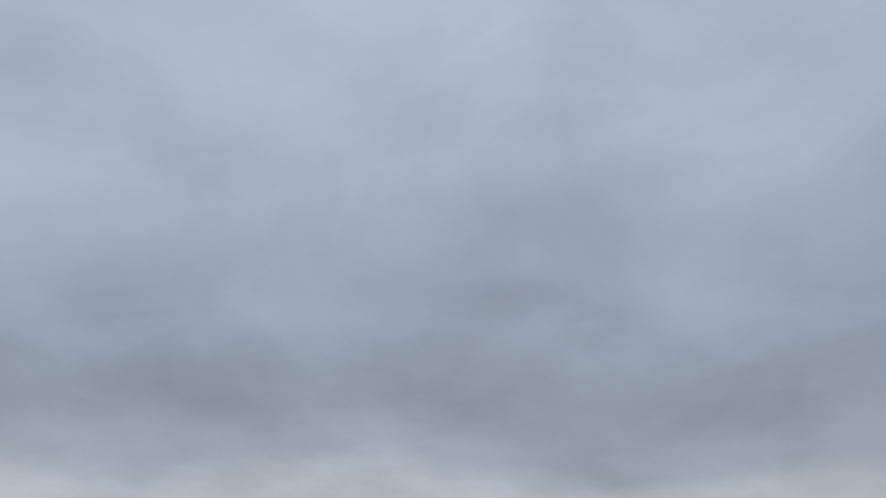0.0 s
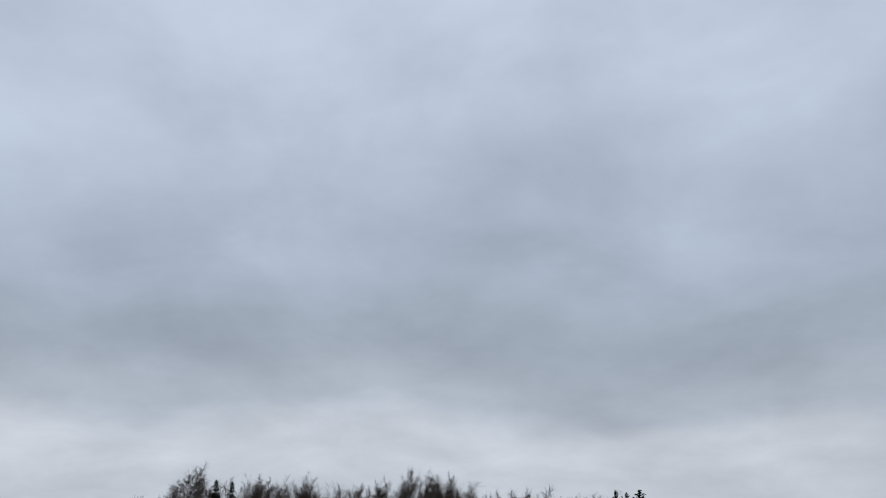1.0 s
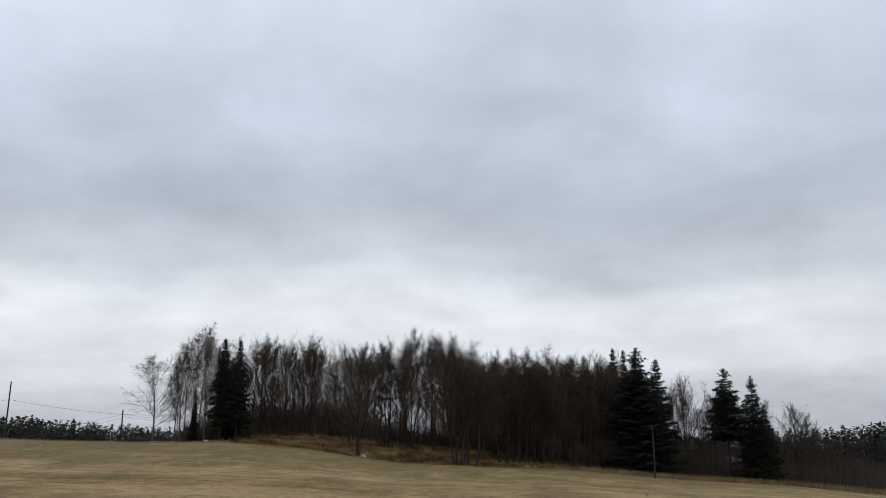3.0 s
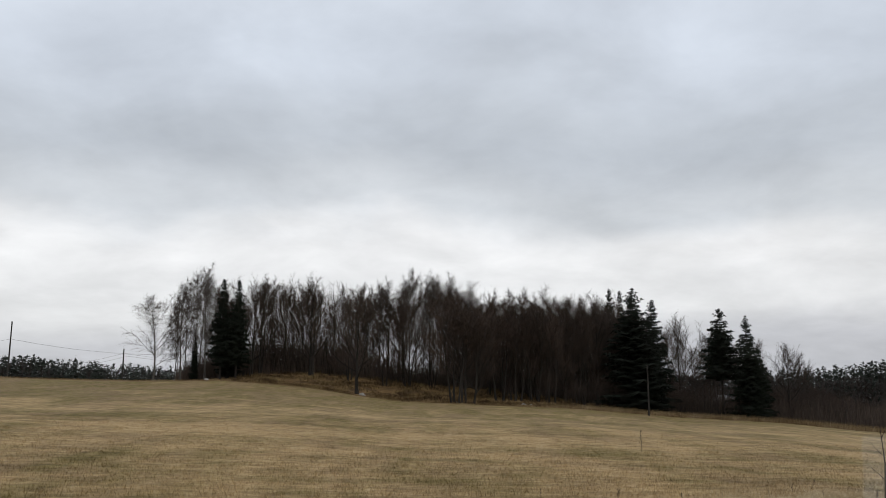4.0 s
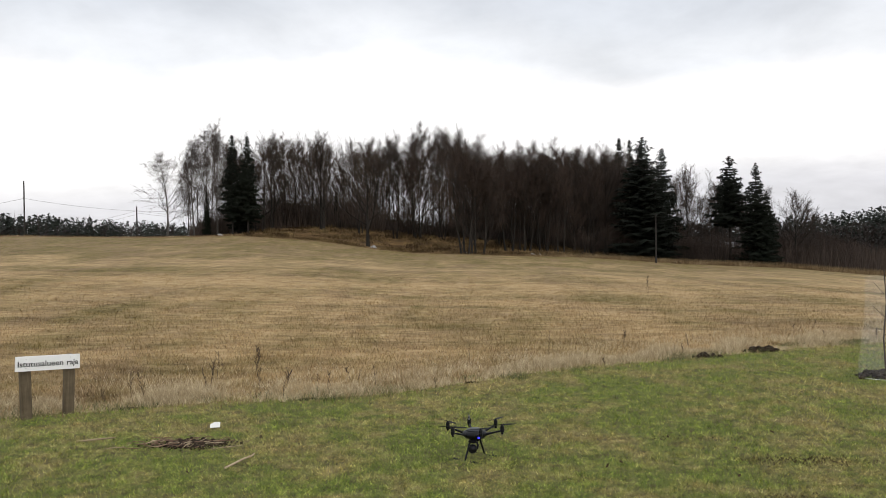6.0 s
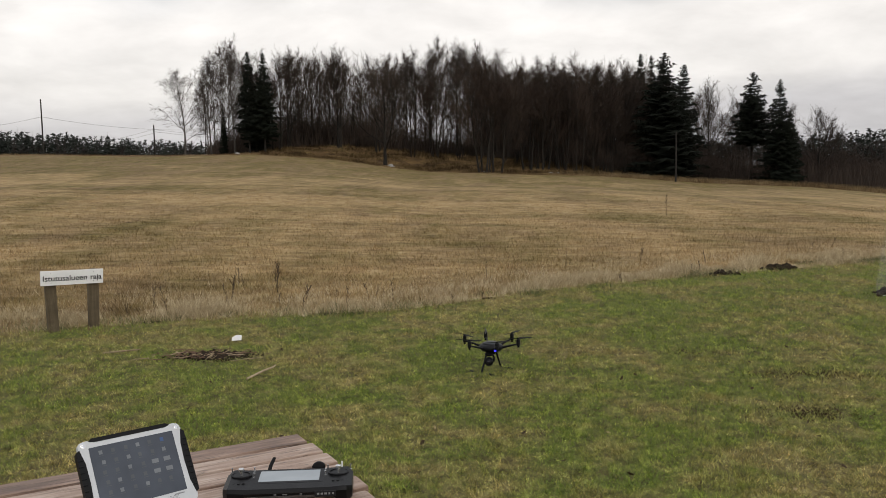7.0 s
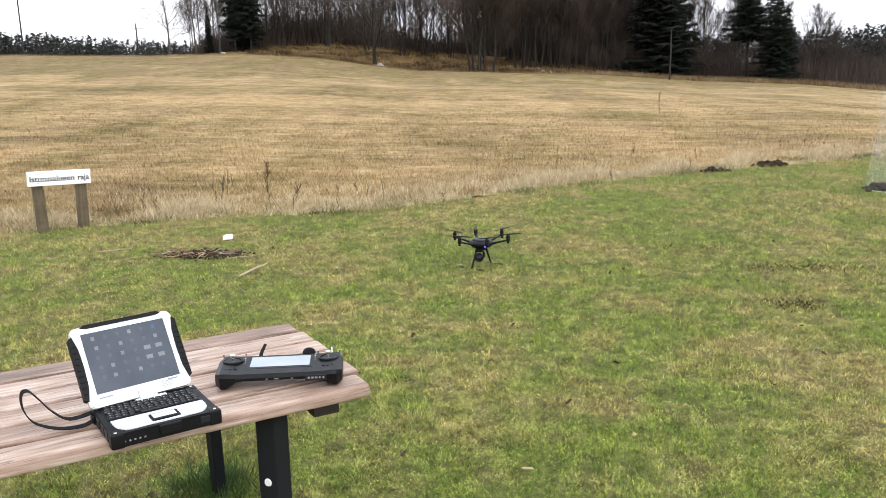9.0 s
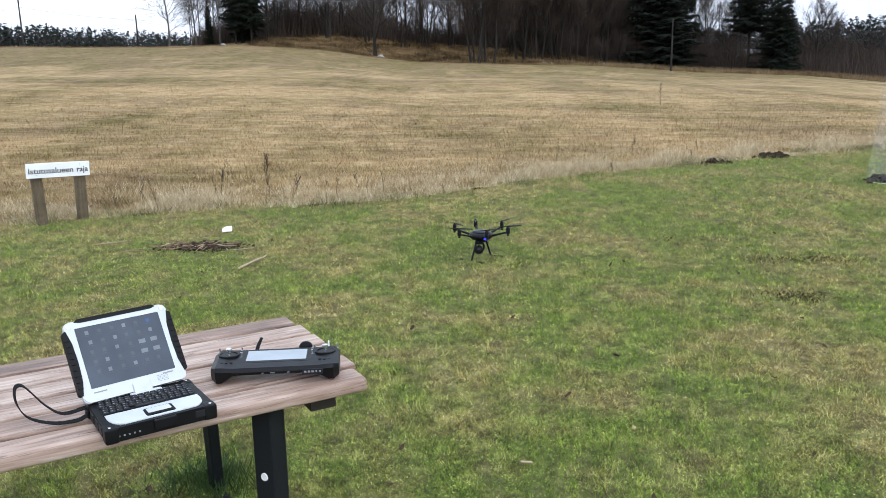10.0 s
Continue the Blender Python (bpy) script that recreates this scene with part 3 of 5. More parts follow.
def plant(style, az, r, height, seed, wide=1.0):
    rng = random.Random(seed)
    name, label, group = TREE_WORDS[style]
    tm, cm = rng.choice(TREE_KINDS[style])
    p = at(az, r)
    s = height / TREE_H
    e = thing(name, Matrix.Translation(p) @ Matrix.Rotation(rng.uniform(0, 6.28), 4, "Z") @ Matrix.Diagonal((s * wide, s * wide, s, 1)), label, "tree", group)
    for nm, me in (("trunk", tm), ("crown", cm)):
        new(nm, me).parent = e
    return e


# tops of the wood against the sky: bearing and elevation
TOP_AZ = [-20.0, -18.8, -16.9, -15.6, -13.5, -12.2, -9.0, -7.0, -5.2, -3.6, -1.8, 0.5, 2.2, 3.8, 6.3, 8.4, 10.5, 12.8, 14.8, 16.2, 17.8, 19.9, 22.0, 23.4]
TOP_EL = [5.0, 6.6, 8.1, 8.75, 7.7, 8.25, 8.3, 7.8, 7.9, 8.3, 8.75, 8.5, 7.9, 7.5, 7.6, 7.2, 7.1, 6.8, 5.6, 4.6, 4.2, 3.9, 3.9, 2.6]


def top_height(az, r, drop=0.0):
    el = float(np.interp(az, TOP_AZ, TOP_EL)) - drop
    return (EYE + r * math.tan(radians(el)) - at(az, r).z) * 1.06


def build_wood():
    rng = random.Random(77)
    # standing out on their own
    for i, (style, az, r, drop, wide) in enumerate([
            ("birch", -18.9, 112, 0.0, 1.3), ("birch", -17.2, 114, 0.3, 0.9), ("birch", -15.7, 114, 0.0, 0.85), ("birch", -16.4, 118, 0.2, 0.8),
            ("round", -12.2, 116, 0.1, 0.9), ("round", -8.9, 114, 0.0, 0.95), ("round", -10.6, 118, 0.2, 0.9), ("birch", -1.8, 120, 0.0, 0.6),
            ("birch", -2.6, 121, 0.3, 0.6), ("birch", 0.5, 119, 0.0, 0.55), ("birch", -3.8, 121, 0.1, 0.6), ("birch", -0.7, 122, 0.3, 0.6),
            ("round", -5.75, 103, 0.3, 1.15), ("bush", 1.0, 101, 0.6, 1.05), ("bush", 1.9, 102, 0.4, 1.1), ("bush", 3.9, 108, 0.3, 1.1), ("bush", 6.2, 110, 0.1, 1.1),
            ("bush", 5.0, 109, 0.4, 1.1), ("round", 8.3, 112, 0.1, 0.8), ("round", 10.4, 114, 0.0, 0.8), ("bush", 9.3, 112, 0.4, 0.9), ("bush", 7.4, 110, 0.4, 0.9),
            ("round", 15.7, 122, -0.6, 0.9), ("round", 22.3, 124, 0.1, 1.0), ("round", 23.0, 128, 0.3, 0.9), ("slim", 17.4, 121, 0.1, 1.0), ("slim", 18.0, 119, 0.0, 1.0)]):
        plant(style, az, r, top_height(az, r, drop), 500 + i, wide)
    # the body of the wood
    for i in range(96):
        az = -18.2 + 31.0 * (i + rng.random()) / 96
        r = rng.uniform(112, 138)
        if az < -1 and rng.random() < (0.45 if az < -14.5 else 0.2):
            continue
        style = rng.choices(["birch", "round", "slim", "bush"], [0.45 if -5 < az < 1 else (0.2 if az < -14 else 0.06), 0.22 if az < 0 else 0.3, 0.5, 0.45 if az > 0.5 else 0.05])[0]
        plant(style, az, r, top_height(az, r, rng.uniform(0.1, 1.3)), 900 + i, rng.uniform(0.65, 0.95))
    for i in range(12):
        az = 14.5 + 6.5 * (i + rng.random()) / 12
        r = rng.uniform(117, 134)
        plant("slim", az, r, top_height(az, r, rng.uniform(0.2, 1.4)), 1200 + i, 1.0)
    for i in range(34):
        az = -13.0 + 27.5 * ((i + rng.random()) / 34) ** 0.7
        r = rng.uniform(134, 152)
        if -4.5 < az < 0:
            continue
        plant(rng.choice(("slim", "round", "slim")), az, r, top_height(az, r, rng.uniform(0.8, 2.0) + (0.8 if az < -1 else 0)), 2100 + i, rng.uniform(0.7, 0.95))
    # low brush
    for i in range(64):
        az = -14 + 39 * (i + rng.random()) / 64
        r = float(np.interp(az, EDGE_AZ, EDGE_R)) + rng.uniform(12, 26) if az < 3 else float(np.interp(az, EDGE_AZ, EDGE_R)) + rng.uniform(5, 18)
        plant("shrub", az, r, rng.uniform(2.5, 6.0), 1500 + i, rng.uniform(1.0, 1.6))


    for i in range(30):
        az = 17.0 + 9.0 * (i + rng.random()) / 30
        plant("shrub", az, rng.uniform(121, 138), rng.uniform(3.5, 6.0) * (1.0 if az > 20.5 else 0.45), 1700 + i, rng.uniform(1.1, 1.7))


build_wood()


def spruce_meshes(seed, bare):
    """A spruce 18 m tall: tapered trunk, whorls of drooping boughs with hanging sprays."""
    rng = random.Random(seed)
    H = 18.0
    trunk = mesh_of("trunk", *join_rods([([(0, 0, -0.3), (0.05, 0, H * 0.5), (0, 0, H)], [0.26, 0.15, 0.01], 8)]), MAT_BARK)
    co, fa = [], []
    z = H * bare
    while z < H - 0.15:
        g = (z - H * bare) / (H * (1 - bare))
        reach = (1 - g) ** 0.82 * 3.6 * min(1.0, 0.72 + g * 3) + 0.12
        k = 6 if g < 0.75 else 5
        w0 = rng.uniform(0, 6.28)
        for j in range(k):
            if rng.random() < 0.10:
                continue
            w = w0 + 6.283 * j / k + rng.gauss(0, 0.18)
            L = reach * rng.uniform(0.5, 1.25)
            out, side = Vector((math.cos(w), math.sin(w), 0)), Vector((-math.sin(w), math.cos(w), 0))
            droop = rng.uniform(0.10, 0.38) * (1 - g) + (-0.45 if g > 0.85 else 0.02)
            p0 = Vector((0, 0, z))
            m = max(3, int(L / 0.32))
            for s in range(m):
                f = (s + 0.6) / m
                c = p0 + out * L * f + Vector((0, 0, -droop * L * f + 0.16 * L * f * f))
                for e in range(6):
                    sd = 1 if e % 2 else -1
                    ln = min(0.34 + 0.20 * L * (1 - 0.5 * f), 0.03 + L * 0.42) * rng.uniform(0.6, 1.35)
                    tip = c + (out * rng.uniform(0.1, 0.6) + side * sd * rng.uniform(0.3, 1.0)).normalized() * ln + Vector((0, 0, -rng.uniform(0.05, 0.75) * ln))
                    wd = rng.uniform(0.06, 0.13) * min(1.0, 0.14 + L * 0.5)
                    q = c + Vector((rng.gauss(0, 0.06), rng.gauss(0, 0.06), rng.gauss(0, 0.06)))
                    n0 = len(co)
                    co += [q + Vector((0, 0, wd)), q + out * wd * 1.3 - Vector((0, 0, wd * 0.7)), q - out * wd * 1.3 - Vector((0, 0, wd)), tip]
                    fa += [(n0, n0 + 1, n0 + 3), (n0 + 1, n0 + 2, n0 + 3), (n0 + 2, n0, n0 + 3)]
        z += rng.uniform(0.30, 0.46) * (1.0 if g < 0.8 else 0.75)
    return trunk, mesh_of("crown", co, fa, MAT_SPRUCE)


SPRUCES = [spruce_meshes(41, 0.06), spruce_meshes(42, 0.16), spruce_meshes(43, 0.38)]


def build_spruces():
    for i, (az, r, el, kind, wide) in enumerate([
            (-14.75, 111, 7.9, 1, 0.72), (-13.75, 110, 7.85, 1, 0.78), (-14.2, 113, 6.6, 0, 0.8), (11.35, 122, 7.45, 1, 0.65), (12.05, 124, 7.3, 1, 0.6),
            (12.85, 111, 7.42, 0, 1.55), (14.1, 116, 6.65, 1, 0.95), (13.7, 110, 4.4, 0, 1.5), (18.35, 116, 5.9, 2, 1.05), (19.95, 114, 5.42, 0, 1.05),
            (20.6, 113, 3.6, 0, 0.9), (-7.9, 120, 4.3, 0, 0.7), (-16.4, 116, 4.2, 0, 0.55)]):
        p = at(az, r)
        h = EYE + r * math.tan(radians(el)) - p.z
        s = h / 18.0
        e = thing("spruce_tree", Matrix.Translation(p) @ Matrix.Rotation(i * 1.7, 4, "Z") @ Matrix.Diagonal((s * wide, s * wide, s, 1)),
                  "tall dark green spruce with drooping boughs", "tree", "spruces")
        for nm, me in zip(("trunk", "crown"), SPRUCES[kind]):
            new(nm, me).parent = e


build_spruces()


def far_wood(name, az0, az1, r0, r1, top, n, seed, bare, label):
    """A distant belt of conifers and bare crowns in one mesh."""
    rng = random.Random(seed)
    co, fa = [], []
    for i in range(n):
        az = az0 + (az1 - az0) * (i + rng.random()) / n
        r = rng.uniform(r0, r1)
        p = at(az, r)
        h = (EYE + r * math.tan(radians(top(az) - 0.02 - abs(rng.gauss(0, 0.5)))) - p.z)
        if h < 2:
            continue
        if rng.random() > bare:
            wid, blunt = rng.uniform(0.10, 0.18), rng.choice((0.6, 0.9, 1.0))
            for t in range(210):
                f = rng.random() ** 1.25
                rad = h * wid * (1 - f) ** blunt * rng.uniform(0.2, 1.1) + 0.05
                w, size = rng.uniform(0, 6.283), h * rng.uniform(0.026, 0.052) * (1.3 - 0.8 * f)
                c = p + Vector((rad * math.cos(w), rad * math.sin(w), h * (0.06 + 0.93 * f)))
                n0 = len(co)
                co += [c + Vector((rng.gauss(0, size), rng.gauss(0, size), rng.gauss(-0.2, 0.6) * size)) for _ in range(3)]
                fa.append((n0, n0 + 1, n0 + 2))
        else:
            c, f = rod([p, p + Vector((0, 0, h * 0.95))], [0.09, 0.02], 4)
            o = len(co)
            co += c
            fa += [tuple(a + o for a in g) for g in f]
            for b in range(60):
                s = p + Vector((0, 0, h * rng.uniform(0.3, 0.9)))
                d = Vector((rng.gauss(0, 1), rng.gauss(0, 1), rng.uniform(0.5, 1.6))).normalized() * h * rng.uniform(0.08, 0.22)
                n0 = len(co)
                sd = Vector((rng.gauss(0, 0.09), rng.gauss(0, 0.09), 0.05))
                co += [s - sd, s + sd, s + d]
                fa.append((n0, n0 + 1, n0 + 2))
    return tagged(new(name, mesh_of(name, co, fa, MAT_FAR if bare < 0.6 else MAT_FAR_BARE)), label, "woods", kind="stuff")


far_wood("far_conifer_belt", -36, -10, 250, 300, lambda a: float(np.interp(a, [-36, -28, -22, -18, -10], [2.85, 2.7, 2.35, 2.1, 2.3])), 520, 5, 0.0, "distant dark conifer wood beyond the field brow")
far_wood("far_bare_belt", -36, -10, 240, 290, lambda a: float(np.interp(a, [-36, -28, -22, -18, -10], [2.8, 2.65, 2.3, 2.1, 2.2])), 150, 6, 1.0, "distant leafless trees among the conifers")
far_wood("far_spruce_belt", 13, 40, 200, 250, lambda a: float(np.interp(a, [13, 21, 24, 27, 40], [2.0, 2.0, 2.1, 2.5, 2.6])), 480, 7, 0.0, "distant dark spruce and pine wood")
far_wood("far_leafless_belt", 13, 40, 165, 200, lambda a: float(np.interp(a, [13, 20, 24, 28, 40], [1.9, 1.9, 1.7, 1.6, 1.6])), 170, 8, 1.0, "distant leafless trees and brush")


def build_underwood():
    """The tangle of saplings inside the wood, too fine to tell apart."""
    rng = np.random.default_rng(21)
    n = 54000
    az = rng.uniform(-17.5, 28.0, n)
    r = rng.uniform(116, 150, n)
    x, y = r * np.sin(np.radians(az)), r * np.cos(np.radians(az))
    h = (1.2 + 9.5 * rng.uniform(0, 1, n) ** 1.5) * np.interp(az, [-17.5, -15, -6, -4, -0.5, 1.5, 11, 13, 21], [0.25, 0.62, 0.70, 0.32, 0.32, 0.9, 0.9, 0.35, 0.38])
    blades("underwood", np.stack([x, y, land(x, y)], -1), h, rng.uniform(0.03, 0.09, n), 0.35, MAT_TWIG, 22, "dense dark tangle of leafless saplings inside the wood", "underwood")


build_underwood()


# ---------- poles and wires ----------
def build_poles():
    made = []
    for az, r, el, lean, bars in ((-27.25, 118, 4.60, 0.0, 0), (-20.75, 122, 3.10, 0.0, 0), (13.68, 99, 2.30, 0.0, 0), (25.9, 170, 1.35, 0.0, 2)):
        p = at(az, r)
        h = EYE + r * math.tan(radians(el)) - p.z
        e = thing("utility_pole", Matrix.Translation(p), "weathered grey wooden utility pole standing at the field edge", "pole", "utility poles")
        part("shaft", tube([(0, 0, -0.3), (0.02, 0, h * 0.5), (0, 0, h)], [0.105, 0.095, 0.08], 8), MAT_POLE, e)
        for b in range(bars):
            part("crossarm", box(1.6, 0.12, 0.12, 0.01, 1, (0, 0, h - 0.35 - 0.8 * b)), MAT_POLE, e)
            for s in (-0.65, 0, 0.65):
                part("insulator", tube([(s, 0, h - 0.29 - 0.8 * b), (s, 0, h - 0.12 - 0.8 * b)], [0.05, 0.035], 6), MAT_POLE, e)
        made.append((p, h))
    return made


POLES = build_poles()
MAT_WIRE = simple("dark wire", (0.05, 0.05, 0.055), 0.5, 0.3)


def wire(a, b, sag, radius=0.014):
    a, b = Vector(a), Vector(b)
    pts = [a.lerp(b, i / 24) - Vector((0, 0, sag * 4 * (i / 24) * (1 - i / 24))) for i in range(25)]
    co, fa = rod(pts, [radius] * 25, 4)
    tagged(new("overhead_wire", mesh_of("overhead_wire", co, fa, MAT_WIRE)), "thin dark overhead wire sagging between poles", "wire", "overhead wires")


def build_wires():
    (pa, ha), (pb, hb), _, (pd, hd) = POLES
    top_a, top_b, top_d = pa + Vector((0, 0, ha - 2.2)), pb + Vector((0, 0, hb - 0.6)), pd + Vector((0, 0, hd - 0.3))
    wire(top_a, at(-35, 125) + Vector((0, 0, 4.4)), 0.5)
    wire(top_a, at(-14, 134) + Vector((0, 0, 4.2)), 1.2)
    wire(top_b, at(-31, 140) + Vector((0, 0, 1.2)), 0.6)
    wire(top_b - Vector((0, 0, 0.5)), at(-31, 140) + Vector((0, 0, 0.9)), 0.6)
    wire(top_b, at(-12, 140) + Vector((0, 0, 1.9)), 0.4)
    wire(top_b - Vector((0, 0, 0.3)), at(-12, 140) + Vector((0, 0, 1.6)), 0.4)
    wire(top_d, at(20, 178) + Vector((0, 0, 5.2)), 0.5, 0.010)
    wire(top_d - Vector((0, 0, 0.8)), at(20, 178) + Vector((0, 0, 4.4)), 0.5, 0.010)
    wire(top_d, at(34, 190) + Vector((0, 0, 5.6)), 0.5, 0.010)


build_wires()


# ---------- white house behind the trees ----------
def build_house():
    mw, mr = simple("white boarded wall", (0.78, 0.78, 0.76), 0.7, 0, 0.06, 1.5), simple("grey roof", (0.16, 0.16, 0.17), 0.7, 0, 0.2, 2)
    md = simple("dark window pane", (0.03, 0.035, 0.04), 0.15)
    e = thing("house", Matrix.Translation(at(19.0, 190)) @ Matrix.Rotation(radians(-15), 4, "Z"), "small white boarded house half hidden behind trees", "house")
    part("wall", box(8, 6, 2.6, 0, 1, (0, 0, 1.0)), mw, e)
    bm = bmesh.new()
    vs = [bm.verts.new(c) for c in ((-4.4, -3.4, 2.25), (4.4, -3.4, 2.25), (4.4, 3.4, 2.25), (-4.4, 3.4, 2.25), (-4.4, 0, 4.3), (4.4, 0, 4.3))]
    for f in ((0, 1, 5, 4), (2, 3, 4, 5), (1, 2, 5), (3, 0, 4), (3, 2, 1, 0)):
        bm.faces.new([vs[i] for i in f])
    part("roof", bm, mr, e)
    for x in (-2.4, 0.2, 2.6):
        w = part("window", box(1.0, 0.10, 1.0, 0.01, 1, (x, -3.0, 1.2)), mw, e)
        part("pane", box(0.8, 0.04, 0.8, 0, 1, (x, -3.05, 1.2)), md, w)


build_house()


# ---------- boulders on the knoll ----------
MAT_STONE = simple("pale granite", (0.30, 0.29, 0.275), 0.9, 0, 0.35, 3.0, 0.5)


def boulder(p, size, seed):
    bm = bmesh.new()
    bmesh.ops.create_icosphere(bm, subdivisions=3, radius=1)
    for v in bm.verts:
        n = noise.noise(v.co * 1.3 + Vector((seed * 7.1, 0, 0))) * 0.45 + noise.noise(v.co * 3.1 + Vector((seed, 0, 0))) * 0.15
        v.co = Vector((v.co.x * 1.3, v.co.y, v.co.z * 0.8)) * (1 + n) * size
    me = bpy.data.meshes.new("boulder")
    bm.to_mesh(me)
    bm.free()
    me.materials.append(MAT_STONE)
    ob = tagged(new("boulder", me), "pale granite boulder lying in withered grass", "boulder", "boulders")
    ob.location = p + Vector((0, 0, size * 0.2))


for i, (az, r, s) in enumerate(((-15.55, 103.0, 0.24), (-5.40, 102.0, 0.30), (-17.6, 104.5, 0.16), (5.5, 104.5, 0.18), (0.9, 102.5, 0.16), (6.0, 105.0, 0.14))):
    boulder(at(az, r), s, i)


# ---------- picnic table ----------
TOP_Z = 0.71
MAT_PLANK = timber("weathered tabletop boards", ((0.085, 0.052, 0.038), (0.255, 0.165, 0.122), (0.41, 0.300, 0.238), (0.62, 0.54, 0.48)), 1.0, 0.6, 0.4, checks=1.0)
MAT_STEEL = simple("dark grey painted steel", (0.011, 0.0125, 0.015), 0.5, 0.0, 0.2, 14, 0.1, 0.15)
MAT_DARK_WOOD = timber("dark stained batten", ((0.012, 0.010, 0.008), (0.022, 0.018, 0.014), (0.035, 0.028, 0.02), (0.05, 0.04, 0.03)))
MAT_WHITE = simple("white plastic", (0.78, 0.78, 0.77), 0.45, 0, 0.05, 12)


def table_frame():
    """Right front corner of the tabletop; x runs to the right along the boards, y away from the viewer."""
    ang = math.atan2(0.515, 0.857)
    return Matrix.Translation((-0.268, 2.262, TOP_Z)) @ Matrix.Rotation(ang, 4, "Z")


def build_table():
    W, L, n = 0.725, 1.95, 6
    e = thing("picnic_table", table_frame(), "picnic table of weathered reddish boards on dark steel legs", "table")
    bw = W / n
    for i in range(n):
        front = i == 0
        w = bw - 0.018
        bm = box(L, w, 0.042, 0.006, 2)
        if front:
            bm.free()
            bm = box(L, w, 0.042, 0.015, 4)
        ends = -0.012 if i in (0, n - 1) else (0.004 if i % 2 else 0.0)
        part("board", bm, MAT_PLANK, e, "", Matrix.Translation((-L / 2 + ends, bw * (i + 0.5), -0.021)), front)
    for x in (-0.13, -1.60):
        part("batten", box(0.08, W - 0.13, 0.05, 0.006, 2, (x, W / 2, -0.067)), MAT_DARK_WOOD, e)
    inv = e.matrix_world.inverted()
    for top, foot, w in (((-0.562, 2.19, 0.668), (-0.562, 2.19, 0.03), 0.066), ((-0.905, 2.70, 0.668), (-0.935, 2.83, 0.03), 0.042)):
        a, b = inv @ Vector(top), inv @ Vector(foot)
        bm = box(w, w, (a - b).length, 0.005, 2)
        leg = part("leg", bm, MAT_STEEL, e, "", Matrix.Translation((a + b) / 2) @ (a - b).to_track_quat("Z", "Y").to_matrix().to_4x4() @ Matrix.Rotation(radians(35), 4, "Z"))
        if w > 0.06:
            dot = lathe([(0.012, 0), (0.011, 0.003), (0.0, 0.0035)], 16)
            turn = (e.matrix_world @ leg.matrix_local).to_3x3()
            sides = [(Vector((math.cos(q), math.sin(q), 0)), q) for q in (0, math.pi / 2, math.pi, 3 * math.pi / 2)]
            face, q = max(sides, key=lambda s: (turn @ s[0]).normalized().dot(Vector((0.97, -0.2, 0))))
            part("sticker", dot, MAT_WHITE, leg, "small white round sticker", Matrix.Translation(face * 0.0331 + Vector((0, 0, 0.105))) @ Matrix.Rotation(q, 4, "Z") @ Matrix.Rotation(radians(90), 4, "Y"))
    for y in (0.10, W - 0.06):
        part("leg", box(0.055, 0.055, 0.70, 0.005, 2, (-1.60, y, -0.40)), MAT_STEEL, e)
    f0, f1 = inv @ Vector((-0.562, 2.19, 0.045)), inv @ Vector((-0.935, 2.83, 0.045))
    mid = (f0 + f1) / 2
    part("foot_rail", box(0.05, (f1 - f0).length + 0.1, 0.03, 0.004, 2), MAT_STEEL, e, "", Matrix.Translation(mid) @ Matrix.Rotation(math.atan2(-(f1 - f0).x, (f1 - f0).y), 4, "Z"))


build_table()


# ---------- sign ----------
def letters(text, size, mat, parent, m, depth=0.0015):
    cu = bpy.data.curves.new("lettering", "FONT")
    cu.body, cu.size, cu.align_x, cu.align_y, cu.extrude, cu.offset = text, size, "CENTER", "CENTER", depth, size * 0.012
    tmp = bpy.data.objects.new("lettering_source", cu)
    scene.collection.objects.link(tmp)
    me = bpy.data.meshes.new_from_object(tmp.evaluated_get(bpy.context.evaluated_depsgraph_get()))
    bpy.data.objects.remove(tmp)
    bpy.data.curves.remove(cu)
    me.materials.clear()
    me.materials.append(mat)
    ob = new("lettering", me)
    ob.parent, ob.matrix_local = parent, m
    return ob


MAT_POST = timber("brown treated post", ((0.050, 0.038, 0.022), (0.088, 0.066, 0.039), (0.125, 0.096, 0.058), (0.185, 0.145, 0.092)), along=(26.0, 26.0, 1.6))
MAT_BLACK = simple("black print", (0.03, 0.03, 0.032), 0.6)


